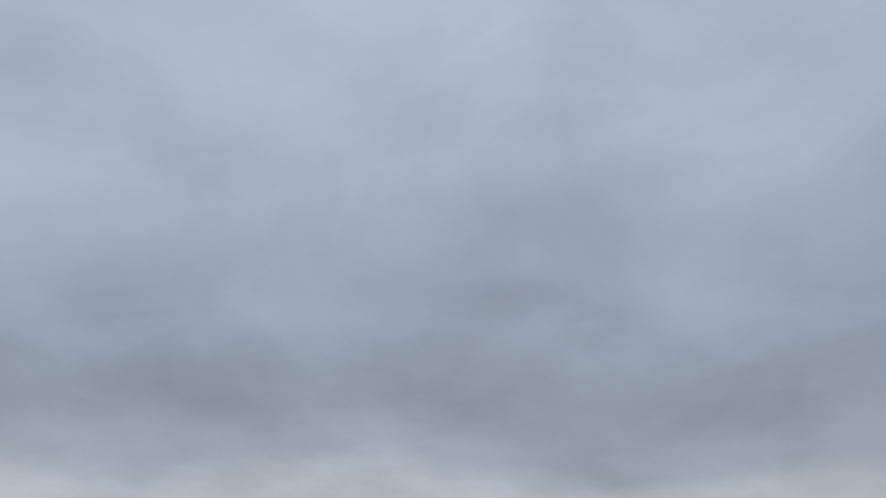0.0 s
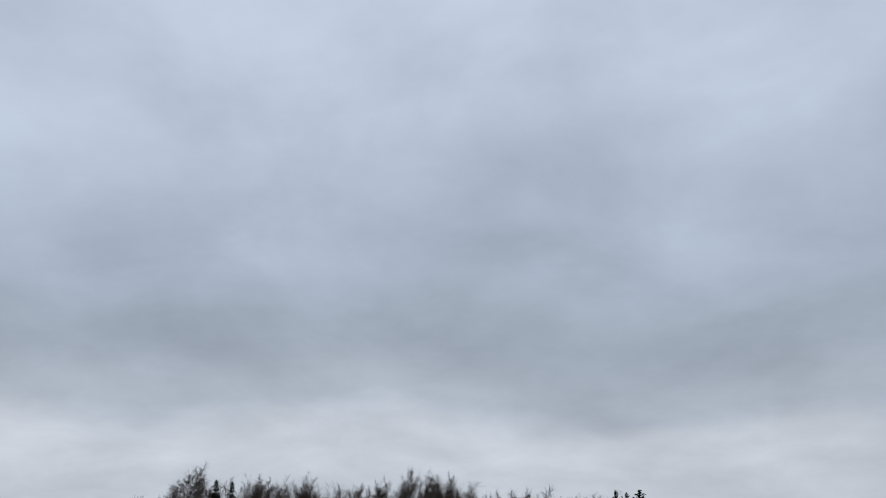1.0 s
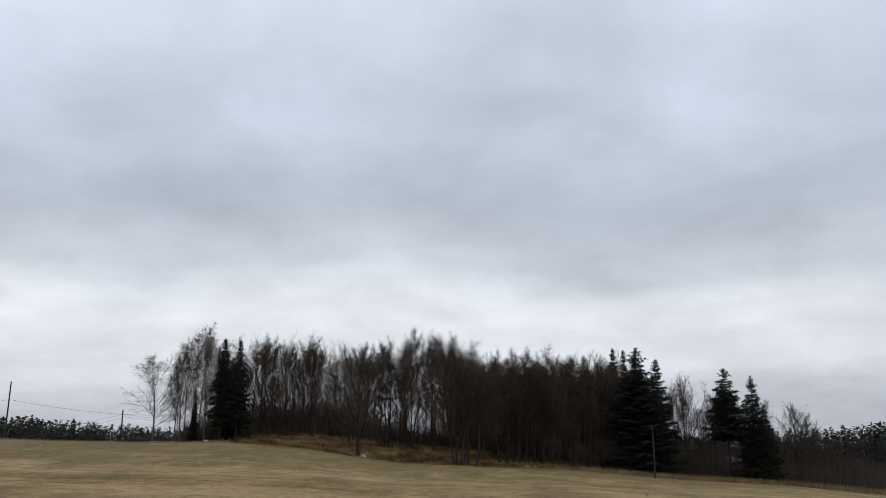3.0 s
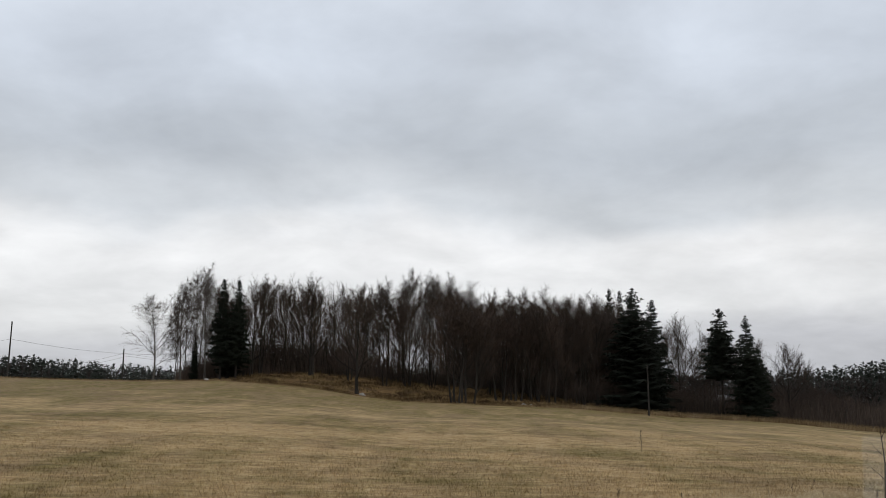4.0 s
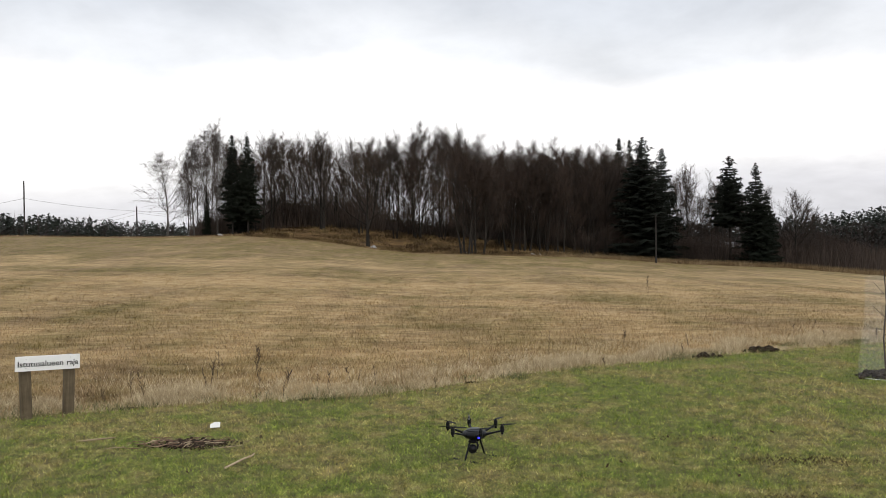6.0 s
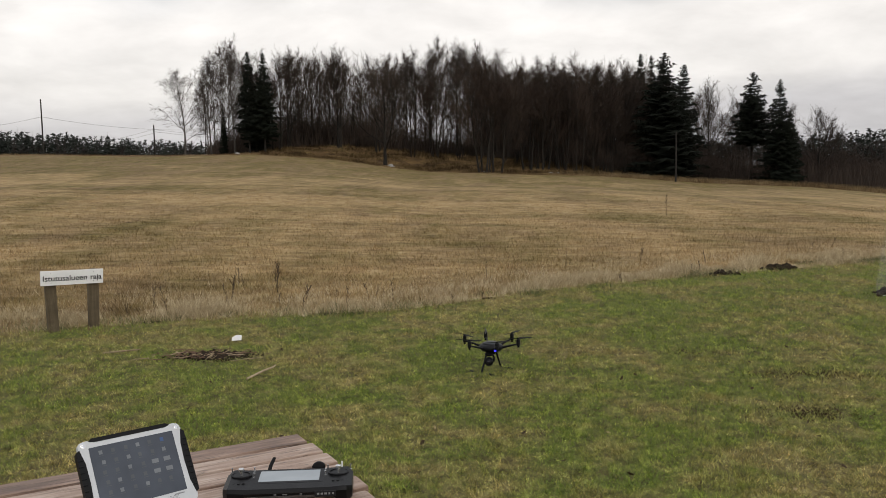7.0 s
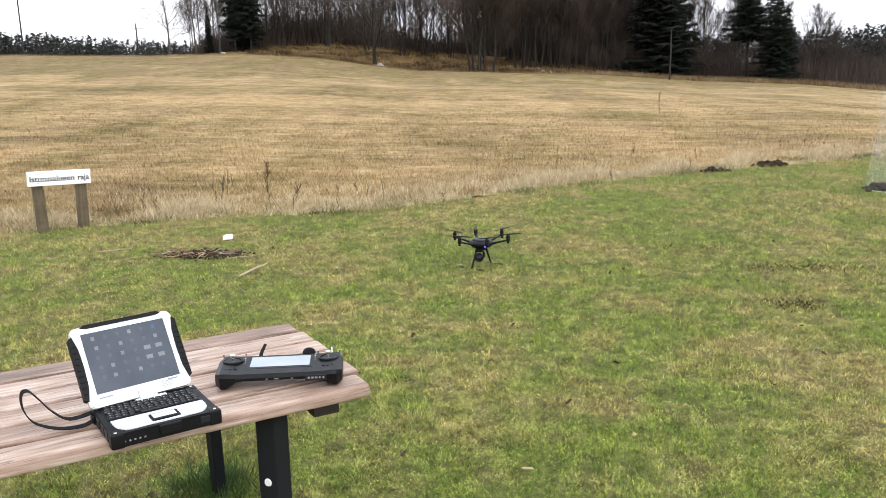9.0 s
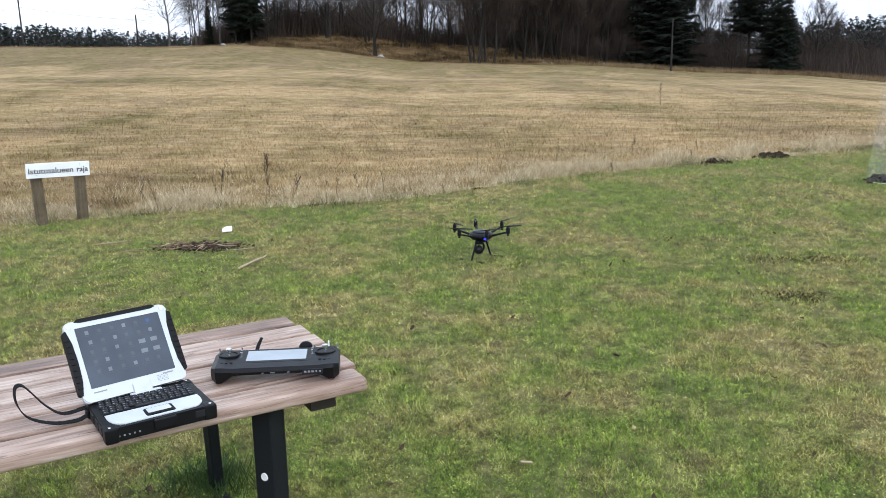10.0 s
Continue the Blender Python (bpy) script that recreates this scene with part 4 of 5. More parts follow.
def build_sign():
    a, b = Vector((-4.69, 8.77, 0)), Vector((-4.20, 9.20, 0))
    ang = math.atan2(b.y - a.y, b.x - a.x)
    c = (a + b) / 2
    e = thing("boundary_sign", Matrix.Translation((c.x, c.y, -0.07)) @ Matrix.Rotation(ang, 4, "Z"), "white boundary sign with black lettering on two brown wooden posts", "sign")
    w = (b - a).length
    tilt = Matrix.Rotation(radians(2.0), 4, "Y")
    bd = part("board", box(w, 0.02, 0.158, 0.002, 1), MAT_WHITE, e, "white sign board", Matrix.Translation((0, -0.09, 0.590)) @ tilt)
    for word, x, wide in (("Istutusalueen", -0.076, 0.455), ("raja", 0.247, 0.118)):
        ob = letters(word, 0.083, MAT_BLACK, bd, Matrix.Identity(4))
        ob.matrix_local = Matrix.Translation((x, -0.0115, -0.006)) @ Matrix.Rotation(radians(90), 4, "X") @ Matrix.Diagonal((wide / ob.dimensions.x, 1.0, 1, 1))
    for s in (-1, 1):
        for k in (-0.05, 0.05):
            part("screw", lathe([(0.0035, 0), (0.003, 0.002), (0, 0.0025)], 10), MAT_STEEL, bd, "", Matrix.Translation((s * w * 0.34, -0.0102, k)) @ Matrix.Rotation(radians(90), 4, "X"))
    for x in (-0.20, 0.225):
        bm = box(0.112, 0.112, 0.72, 0.046, 5, (0, 0, 0.30))
        part("post", bm, MAT_POST, e, "", Matrix.Translation((x, -0.005, 0)) @ Matrix.Rotation(radians(1.5 * (1 if x > 0 else -1)), 4, "Y"))


build_sign()


# ---------- rugged laptop ----------
MAT_RUBBER = simple("black rubberised plastic", (0.0065, 0.0065, 0.0072), 0.5, 0, 0.2, 30, 0.1, 0.15)
MAT_SILVER = simple("light grey magnesium", (0.53, 0.545, 0.56), 0.42, 0.1, 0.06, 20)
MAT_CHROME = simple("bright metal", (0.65, 0.65, 0.65), 0.25, 0.9, 0.1, 20)
MAT_KEY = simple("dark keycaps", (0.015, 0.015, 0.017), 0.5, spec=0.2)
MAT_PALE_BAR = simple("pale grey print", (0.22, 0.225, 0.235), 0.6)


def screen_material(name, lo, hi, glow, rough=0.12):
    m, k, b = material(name, rough, 0.0, 0.5)
    co = k.add("ShaderNodeTexCoord").outputs["Object"]
    col = k.ramp(k.noise(co, 9.0, 3), [(0.3, lo), (0.7, hi)])
    k.link(col, b.inputs["Base Color"])
    k.link(col, b.inputs["Emission Color"])
    b.inputs["Emission Strength"].default_value = glow
    return m


MAT_SCREEN = screen_material("dim lit laptop screen", (0.018, 0.022, 0.030), (0.030, 0.036, 0.048), 0.7)
MAT_ICON = screen_material("pale screen icons", (0.065, 0.072, 0.080), (0.11, 0.12, 0.13), 0.5)
MAT_ICON_BLUE = screen_material("blue screen icons", (0.02, 0.04, 0.10), (0.025, 0.06, 0.14), 0.5)
MAT_ICON_DIM = screen_material("dim screen icons", (0.030, 0.034, 0.040), (0.05, 0.055, 0.06), 0.5)
MAT_GLASS_PALE = screen_material("pale reflective tablet screen", (0.24, 0.27, 0.29), (0.30, 0.33, 0.35), 0.05, 0.08)
LAPTOP = Matrix.Translation((-0.816, 1.998, TOP_Z)) @ Matrix.Rotation(math.atan2(0.585, 0.811), 4, "Z")


def slab(outline, z0, z1, bev=0.0):
    """A plate of constant thickness over a plan outline."""
    bm = bmesh.new()
    lo = [bm.verts.new((x, y, z0)) for x, y in outline]
    hi = [bm.verts.new((x, y, z1)) for x, y in outline]
    n = len(outline)
    bm.faces.new(lo[::-1])
    top = bm.faces.new(hi)
    for i in range(n):
        bm.faces.new((lo[i], lo[(i + 1) % n], hi[(i + 1) % n], hi[i]))
    if bev:
        bmesh.ops.bevel(bm, geom=list(top.edges), offset=bev, segments=2, affect="EDGES")
    return bm


def rounded(w, d, r, n=6, cx=0.0, cy=0.0):
    out = []
    for sx, sy, a0 in ((1, 1, 0), (-1, 1, 90), (-1, -1, 180), (1, -1, 270)):
        for i in range(n + 1):
            a = radians(a0 + 90 * i / n)
            out.append((cx + sx * (w / 2 - r) + r * math.cos(a), cy + sy * (d / 2 - r) + r * math.sin(a)))
    return out


def build_laptop():
    e = thing("laptop", LAPTOP, "open rugged laptop in silver and black on the table", "laptop")
    base = part("base", slab(rounded(0.268, 0.214, 0.012), 0.004, 0.040, 0.004), MAT_RUBBER, e)
    for sx in (-1, 1):
        for sy in (-1, 1):
            part("corner_bumper", box(0.034, 0.034, 0.040, 0.007, 3, (sx * 0.121, sy * 0.094, 0.0215)), MAT_RUBBER, base)
            part("screw", lathe([(0.004, 0), (0.0035, 0.0012), (0, 0.0014)], 10), MAT_CHROME, base, "", Matrix.Translation((sx * 0.124, sy * 0.097, 0.0415)))
    # palm rest with swept corners
    rest = [(-0.117, -0.018), (-0.117, -0.045)] + [(-0.117 + 0.035 * (1 - math.cos(a)), -0.045 - 0.05 * math.sin(a)) for a in np.linspace(0.3, 1.57, 6)] \
        + [(0.117 - 0.035 * (1 - math.cos(a)), -0.045 - 0.05 * math.sin(a)) for a in np.linspace(1.57, 0.3, 6)] + [(0.117, -0.045), (0.117, -0.018)]
    part("palm_rest", slab(rest, 0.0400, 0.0425, 0.001), MAT_SILVER, e, "silver palm rest")
    pad = part("touchpad", slab(rounded(0.072, 0.047, 0.006, 4, 0.006, -0.062), 0.0425, 0.0440, 0.0008), MAT_RUBBER, e)
    part("pad_surface", slab(rounded(0.058, 0.029, 0.003, 4, 0.006, -0.056), 0.0440, 0.0445), MAT_SILVER, pad, "pale touch surface")
    part("pad_button", slab(rounded(0.056, 0.007, 0.003, 3, 0.006, -0.0785), 0.0440, 0.0449), MAT_RUBBER, pad)
    part("keyboard_deck", slab(rounded(0.240, 0.098, 0.004, 3, 0.0, 0.033), 0.0400, 0.0412), MAT_RUBBER, e)
    kb = box(0.0142, 0.0125, 0.004, 0.0012, 1)
    me = bpy.data.meshes.new("key")
    kb.to_mesh(me)
    kb.free()
    me.materials.append(MAT_KEY)
    bar = mesh_of("legend", [(-0.003, -0.001, 0), (0.002, -0.001, 0), (0.002, 0.0015, 0), (-0.003, 0.0015, 0)], [(0, 1, 2, 3)], MAT_PALE_BAR)
    for row in range(6):
        for col in range(14):
            if row == 0 and 4 <= col <= 8:
                if col == 6:
                    part("space_bar", box(0.076, 0.0125, 0.004, 0.0012, 1), MAT_KEY, e, "", Matrix.Translation((0.0, -0.006, 0.0432)))
                continue
            k = new("key", me)
            k.parent, k.location = e, (-0.110 + col * 0.0166 + (row % 3) * 0.002, -0.006 + row * 0.0152, 0.0432)
            g = new("legend", bar)
            g.parent, g.location = k, (-0.002, 0.002, 0.0024)
    # front latch, indicator bars and port cover
    part("carry_latch", box(0.056, 0.012, 0.026, 0.003, 2, (0.006, -0.109, 0.026)), MAT_RUBBER, e)
    for i in range(5):
        part("indicator", box(0.0045, 0.002, 0.004, 0.0005, 1, (-0.105 + 0.012 * i, -0.1077, 0.018)), MAT_PALE_BAR, e)
        part("status_light", box(0.003, 0.0015, 0.0006, 0, 1, (-0.098 + 0.012 * i, -0.097, 0.0404)), MAT_PALE_BAR, e)
    part("port_cover", box(0.026, 0.004, 0.018, 0.002, 2, (0.095, -0.1078, 0.024)), MAT_KEY, e)
    for y in (-0.05, -0.01, 0.04):
        part("side_cover", box(0.004, 0.032, 0.024, 0.0015, 1, (-0.1345, y, 0.021)), MAT_KEY, e)
    part("strap_lug", box(0.008, 0.02, 0.014, 0.002, 1, (-0.138, 0.085, 0.02)), MAT_RUBBER, e)
    # lid, built flat then swung up about the rear hinge
    swing = Matrix.Translation((-0.006, 0.086, 0.043)) @ Matrix.Rotation(radians(6), 4, "Z") @ Matrix.Rotation(radians(90 - LID_BACK), 4, "X") @ Matrix.Scale(1.05, 4)
    lid = part("lid", slab(rounded(0.262, 0.212, 0.014, 6, 0, 0.110), -0.012, 0.004, 0.003), MAT_SILVER, e, "silver lid frame", swing)
    part("screen", slab(rounded(0.214, 0.160, 0.002, 2, 0.0, 0.117), 0.004, 0.0046), MAT_SCREEN, lid, "dim lit screen with small icons")
    for s in (-1, 1):
        side = [(s * 0.138, 0.030), (s * 0.138, 0.190), (s * 0.129, 0.196), (s * 0.121, 0.160), (s * 0.119, 0.110), (s * 0.121, 0.060), (s * 0.129, 0.024)]
        part("side_bumper", slab(side if s < 0 else side, -0.014, 0.0055), MAT_RUBBER, lid, "black rubber side bumper")
        for i in range(9):
            part("bumper_rib", box(0.012, 0.004, 0.003, 0.001, 1, (s * 0.132, 0.045 + 0.0155 * i, 0.006)), MAT_RUBBER, lid)
        part("corner_screw", lathe([(0.0065, 0), (0.006, 0.0015), (0.003, 0.0018)], 14), MAT_CHROME, lid, "", Matrix.Translation((s * 0.119, 0.205, 0.004)))
    part("top_bumper", slab([(-0.105, 0.2135), (-0.095, 0.2205), (0.095, 0.2205), (0.105, 0.2135), (0.09, 0.2095), (-0.09, 0.2095)], -0.013, 0.0045), MAT_RUBBER, lid)
    part("hinge", box(0.046, 0.030, 0.018, 0.004, 2, (0.012, 0.010, 0.001)), MAT_SILVER, lid)
    part("hinge_foot", slab(rounded(0.084, 0.018, 0.006, 4, 0.012, 0.078), 0.040, 0.046, 0.002), MAT_SILVER, e)
    part("name_bar", box(0.032, 0.0028, 0.0006, 0, 1, (-0.088, 0.026, 0.0043)), MAT_PALE_BAR, lid)
    part("model_bar", box(0.026, 0.003, 0.0006, 0, 1, (0.085, 0.031, 0.0043)), MAT_PALE_BAR, lid)
    for i in range(8):
        for j in range(5):
            part("speaker_hole", box(0.0016, 0.0016, 0.0006, 0, 1, (0.056 + i * 0.0036, 0.014 + j * 0.0036, 0.0043)), MAT_PALE_BAR, lid)
    rng = random.Random(4)
    for r in range(5):
        for c in range(6):
            x, y = -0.080 + c * 0.031 + rng.uniform(-0.002, 0.002), 0.180 - r * 0.026
            kind = MAT_ICON_BLUE if (r, c) == (0, 5) else MAT_ICON if (r + c * 2) % 5 < 2 else MAT_ICON_DIM
            big = (r, c) in ((2, 4), (3, 4), (3, 5), (2, 5))
            w, h = (0.017, 0.011) if big else (0.009, 0.010)
            part("icon", box(w, h, 0.0006, 0, 1, (x, y, 0.0048)), MAT_ICON if big else kind, lid)
            part("caption_bar", box(0.012, 0.0015, 0.0006, 0, 1, (x, y - 0.009, 0.0048)), MAT_ICON_DIM, lid)
    # carry strap lying over the table
    knots = [(-0.136, 0.100, 0.030), (-0.19, 0.112, 0.022), (-0.225, 0.135, 0.045), (-0.255, 0.155, 0.085), (-0.272, 0.160, 0.104), (-0.288, 0.155, 0.100), (-0.290, 0.140, 0.065),
             (-0.270, 0.118, 0.030), (-0.22, 0.090, 0.012), (-0.165, 0.080, 0.008), (-0.134, 0.084, 0.016)]
    pts = []
    for i in range(len(knots) - 1):
        p0, p1, p2, p3 = (Vector(knots[max(0, min(len(knots) - 1, i + d))]) for d in (-1, 0, 1, 2))
        for u in (0, 0.25, 0.5, 0.75):
            pts.append(0.5 * (2 * p1 + (p2 - p0) * u + (2 * p0 - 5 * p1 + 4 * p2 - p3) * u * u + (3 * p1 - p0 - 3 * p2 + p3) * u ** 3))
    pts.append(Vector(knots[-1]))
    bm = bmesh.new()
    prev = None
    for i, p in enumerate(pts):
        d = (Vector(pts[min(i + 1, len(pts) - 1)]) - Vector(pts[max(i - 1, 0)])).normalized()
        s = Vector((-0.25, 0.75, 0.45)).normalized() * 0.0055
        n = d.cross(s).normalized() * 0.0015
        ring = [bm.verts.new(Vector(p) + a * s + b * n) for a, b in ((-1, -1), (1, -1), (1, 1), (-1, 1))]
        if prev:
            for j in range(4):
                bm.faces.new((prev[j], prev[(j + 1) % 4], ring[(j + 1) % 4], ring[j]))
        else:
            bm.faces.new(ring[::-1])
        prev = ring
    bm.faces.new(prev)
    bmesh.ops.recalc_face_normals(bm, faces=bm.faces)
    part("strap", bm, MAT_RUBBER, e, "black looped carry strap")


LID_BACK = 33.0
build_laptop()


# ---------- remote controller ----------
MAT_RC = simple("charcoal controller shell", (0.006, 0.006, 0.0068), 0.36, 0, 0.15, 25, 0.1, 0.16)


def build_controller():
    m = Matrix.Translation((-0.550, 2.292, TOP_Z)) @ Matrix.Rotation(math.atan2(0.10, 0.99), 4, "Z") @ Matrix.Diagonal((1.09, 0.88, 0.88, 1))
    e = thing("remote_controller", m, "charcoal drone remote controller with twin sticks and pale screen", "remote control")
    # shell: side profile swept across, thicker at the grips
    bm = bmesh.new()
    prev = None
    W = 0.166
    for i in range(25):
        u = -1 + 2 * i / 24
        grip = smooth((abs(u) - 0.62) / 0.25)
        endr = 1 - smooth((abs(u) - 0.90) / 0.10) * 0.30
        dip = 0.008 * (1 - grip)
        x = W * u
        zb, zt = 0.030 - 0.026 * float(grip), 0.064 - dip * 0.4
        prof = [(-0.074, zb + 0.002), (-0.080, zb + 0.012), (-0.084, zt - 0.016), (-0.076, zt - 0.004), (-0.02, zt + 0.002), (0.06, zt + 0.010), (0.074, zt + 0.004), (0.080, zt - 0.012),
                (0.074, zb + 0.010), (0.055, zb + 0.004), (-0.06, zb)]
        zc = (zb + zt) / 2
        ring = [bm.verts.new((x, y * float(endr), zc + (z - zc) * float(endr))) for y, z in prof]
        if prev:
            n = len(ring)
            for j in range(n):
                bm.faces.new((prev[j], ring[j], ring[(j + 1) % n], prev[(j + 1) % n]))
        else:
            bm.faces.new(ring)
        prev = ring
    bm.faces.new(prev[::-1])
    bmesh.ops.recalc_face_normals(bm, faces=bm.faces)
    part("shell", bm, MAT_RC, e, "", None, True).data.set_sharp_from_angle(angle=radians(24))
    tilt = Matrix.Rotation(math.atan2(0.008, 0.08), 4, "X")
    part("bezel", slab(rounded(0.180, 0.092, 0.006), 0, 0.003, 0.001), MAT_KEY, e, "", Matrix.Translation((0, 0.008, 0.0630)) @ tilt)
    part("screen", slab(rounded(0.158, 0.074, 0.002), 0, 0.0008), MAT_GLASS_PALE, e, "pale reflective screen", Matrix.Translation((0, 0.010, 0.0662)) @ tilt)
    for s in (-1, 1):
        cx, cy, cz = s * 0.128, 0.022, 0.068
        g = part("stick_gimbal", lathe([(0.028, -0.006), (0.028, 0.003), (0.024, 0.004), (0.021, -0.001), (0.0, -0.002)], 28), MAT_RUBBER, e, "", Matrix.Translation((cx, cy, cz)), False)
        part("stick", lathe([(0.004, 0), (0.0035, 0.014), (0.008, 0.017), (0.008, 0.023), (0.006, 0.025), (0.0, 0.0255)], 16), MAT_CHROME, g, "bright metal stick")
        for k, (dx, dy) in enumerate(((-0.030, 0.040), (0.030, 0.040), (s * -0.034, 0.006), (s * -0.034, -0.012))):
            part("toggle_switch", lathe([(0.004, 0), (0.004, 0.003), (0.002, 0.004), (0.0018, 0.014), (0.0025, 0.018), (0, 0.019)], 10), MAT_CHROME, e, "", Matrix.Translation((cx + dx, cy + dy, cz - 0.006)))
        for dx in (-0.012, 0.0, 0.012):
            part("button", lathe([(0.004, 0), (0.0035, 0.002), (0, 0.0022)], 10), MAT_RUBBER, e, "", Matrix.Translation((cx + dx, -0.040 + abs(dx) * 0.3, 0.0625)))
        part("slider", box(0.010, 0.020, 0.010, 0.003, 2, (s * 0.150, 0.070, 0.062)), MAT_RUBBER, e)
    part("white_switch", box(0.004, 0.004, 0.026, 0.0015, 1, (0.136, 0.058, 0.080)), MAT_WHITE, e, "white switch lever")
    part("antenna", tube([(-0.062, 0.082, 0.058), (-0.058, 0.092, 0.075), (-0.050, 0.112, 0.094)], [0.0055, 0.005, 0.0045], 10), MAT_RUBBER, e)
    part("round_antenna", lathe([(0.018, 0), (0.018, 0.012), (0.014, 0.016), (0, 0.017)], 20), MAT_RUBBER, e, "", Matrix.Translation((0.072, 0.088, 0.066)) @ Matrix.Rotation(radians(80), 4, "X"))
    for x, w in ((-0.03, 0.006), (-0.005, 0.012), (0.036, 0.006)):
        part("front_mark", box(w, 0.002, 0.003, 0, 1, (x, -0.0838, 0.040)), MAT_PALE_BAR, e)
    plate = part("type_plate", box(0.055, 0.003, 0.020, 0.001, 1, (0.098, -0.0832, 0.038)), MAT_KEY, e)
    for i, w in enumerate((0.006, 0.006, 0.007, 0.004, 0.004)):
        part("plate_bar", box(w, 0.002, 0.006, 0, 1, (0.080 + i * 0.0095, -0.0850, 0.039)), MAT_PALE_BAR, plate)


build_controller()


# ---------- hexacopter drone ----------
MAT_DRONE = simple("charcoal drone plastic", (0.0055, 0.0055, 0.0068), 0.42, 0, 0.2, 18, 0.1, 0.18)
MAT_DRONE_TOP = simple("dark grey drone lid", (0.018, 0.020, 0.025), 0.33, 0.1, 0.15, 18)
MAT_LENS = simple("black lens glass", (0.01, 0.01, 0.012), 0.08)


def glow(name, col, strength):
    m, k, b = material(name, 0.3)
    b.inputs["Base Color"].default_value = (*col, 1)
    b.inputs["Emission Color"].default_value = (*col, 1)
    b.inputs["Emission Strength"].default_value = strength
    return m


MAT_LED = glow("blue status light", (0.03, 0.03, 1.0), 2.5)


def build_drone():
    p = Vector((0.145, 6.95, 0))
    e = thing("hexacopter_drone", Matrix.Translation((p.x, p.y, land_at(p.x, p.y) - 0.014)) @ Matrix.Scale(1.03, 4), "charcoal six-armed camera drone standing on the lawn", "drone")
    body = part("body", lathe([(0.045, 0.172), (0.080, 0.182), (0.098, 0.200), (0.102, 0.214), (0.092, 0.228), (0.070, 0.240)], 28), MAT_DRONE, e, "", None, True)
    part("top_lid", lathe([(0.074, 0.239), (0.062, 0.248), (0.040, 0.255), (0.0, 0.258)], 24), MAT_DRONE_TOP, body, "dark grey top lid", None, True)
    part("battery", box(0.07, 0.12, 0.035, 0.006, 2, (0, 0.01, 0.178)), MAT_DRONE, body)
    R = 0.232
    for i in range(6):
        w = radians(-20 + 60 * i)
        c, s = math.cos(w), math.sin(w)
        arm = part("arm", tube([(0.07 * c, 0.07 * s, 0.205), (0.13 * c, 0.13 * s, 0.222), (0.205 * c, 0.205 * s, 0.243), (R * c, R * s, 0.246)], [0.013, 0.0085, 0.007, 0.009], 10), MAT_DRONE, e)
        part("motor", lathe([(0.010, 0.234), (0.0155, 0.239), (0.0165, 0.262), (0.015, 0.266), (0.016, 0.282), (0.012, 0.290), (0.004, 0.294)], 18), MAT_DRONE, arm, "", Matrix.Translation((R * c, R * s, 0)))
        part("arm_lamp", lathe([(0.010, 0.222), (0.011, 0.228), (0.004, 0.232)], 12), MAT_LENS, arm, "", Matrix.Translation((R * c, R * s, 0)))
        prop = lathe([(0.009, 0.292), (0.009, 0.299), (0.003, 0.303)], 12)
        a0 = radians(37 * i + 15)
        for k in (0, math.pi):
            a = a0 + k
            u, v = Vector((math.cos(a), math.sin(a), 0)), Vector((-math.sin(a), math.cos(a), 0))
            rows = []
            for f, wd in ((0.05, 0.003), (0.25, 0.0075), (0.6, 0.006), (1.0, 0.003)):
                mid = u * (0.115 * f) + Vector((0, 0, 0.297))
                rise = Vector((0, 0, 0.0045 * (1 - 0.6 * f)))
                rows.append([prop.verts.new(mid + q) for q in (-v * wd - rise, v * wd + rise, v * wd + rise + Vector((0, 0, 0.0015)), -v * wd - rise + Vector((0, 0, 0.0015)))])
            for g, h in zip(rows, rows[1:]):
                for j in range(4):
                    prop.faces.new((g[j], g[(j + 1) % 4], h[(j + 1) % 4], h[j]))
            prop.faces.new(rows[-1])
        bmesh.ops.recalc_face_normals(prop, faces=prop.faces)
        part("propeller", prop, MAT_DRONE, arm, "", Matrix.Translation((R * c, R * s, 0)))
    # landing gear: two splayed legs with skids
    fwd = Vector((math.cos(radians(-38)), math.sin(radians(-38)), 0))
    sid = Vector((fwd.y, -fwd.x, 0))
    for s in (-1, 1):
        top, low = sid * (-s * 0.055) + Vector((0, 0, 0.185)), sid * (-s * 0.135) + Vector((0, 0, 0.014))
        leg = part("landing_leg", tube([top, top.lerp(low, 0.5), low], [0.009, 0.0075, 0.0075], 8), MAT_DRONE, e)
        part("skid", tube([low - fwd * 0.105, low + fwd * 0.105], [0.007, 0.007], 8), MAT_DRONE, leg)
        for k in (-1, 1):
            part("skid_foot", tube([low + fwd * k * 0.075, low + fwd * k * 0.112], [0.0125, 0.0125], 10), MAT_DRONE, leg, "black foam skid foot")
    # gimbal and camera
    gim = part("gimbal", lathe([(0.030, 0.150), (0.034, 0.156), (0.034, 0.166), (0.026, 0.174)], 20), MAT_DRONE, e, "", Matrix.Translation((-0.02, -0.05, 0)))
    part("gimbal_yoke", tube([(0.034, 0, 0.158), (0.044, 0, 0.130), (0.036, 0, 0.098)], [0.008, 0.008, 0.008], 8), MAT_DRONE, gim)
    ball = bmesh.new()
    bmesh.ops.create_uvsphere(ball, u_segments=24, v_segments=16, radius=0.038, matrix=Matrix.Translation((0, 0, 0.100)))
    part("camera_head", ball, MAT_DRONE, gim, "", None, True)
    part("lens", lathe([(0.019, 0), (0.019, 0.014), (0.016, 0.016), (0.0, 0.013)], 20), MAT_LENS, gim, "", Matrix.Translation((-0.008, -0.034, 0.096)) @ Matrix.Rotation(radians(95), 4, "X"))
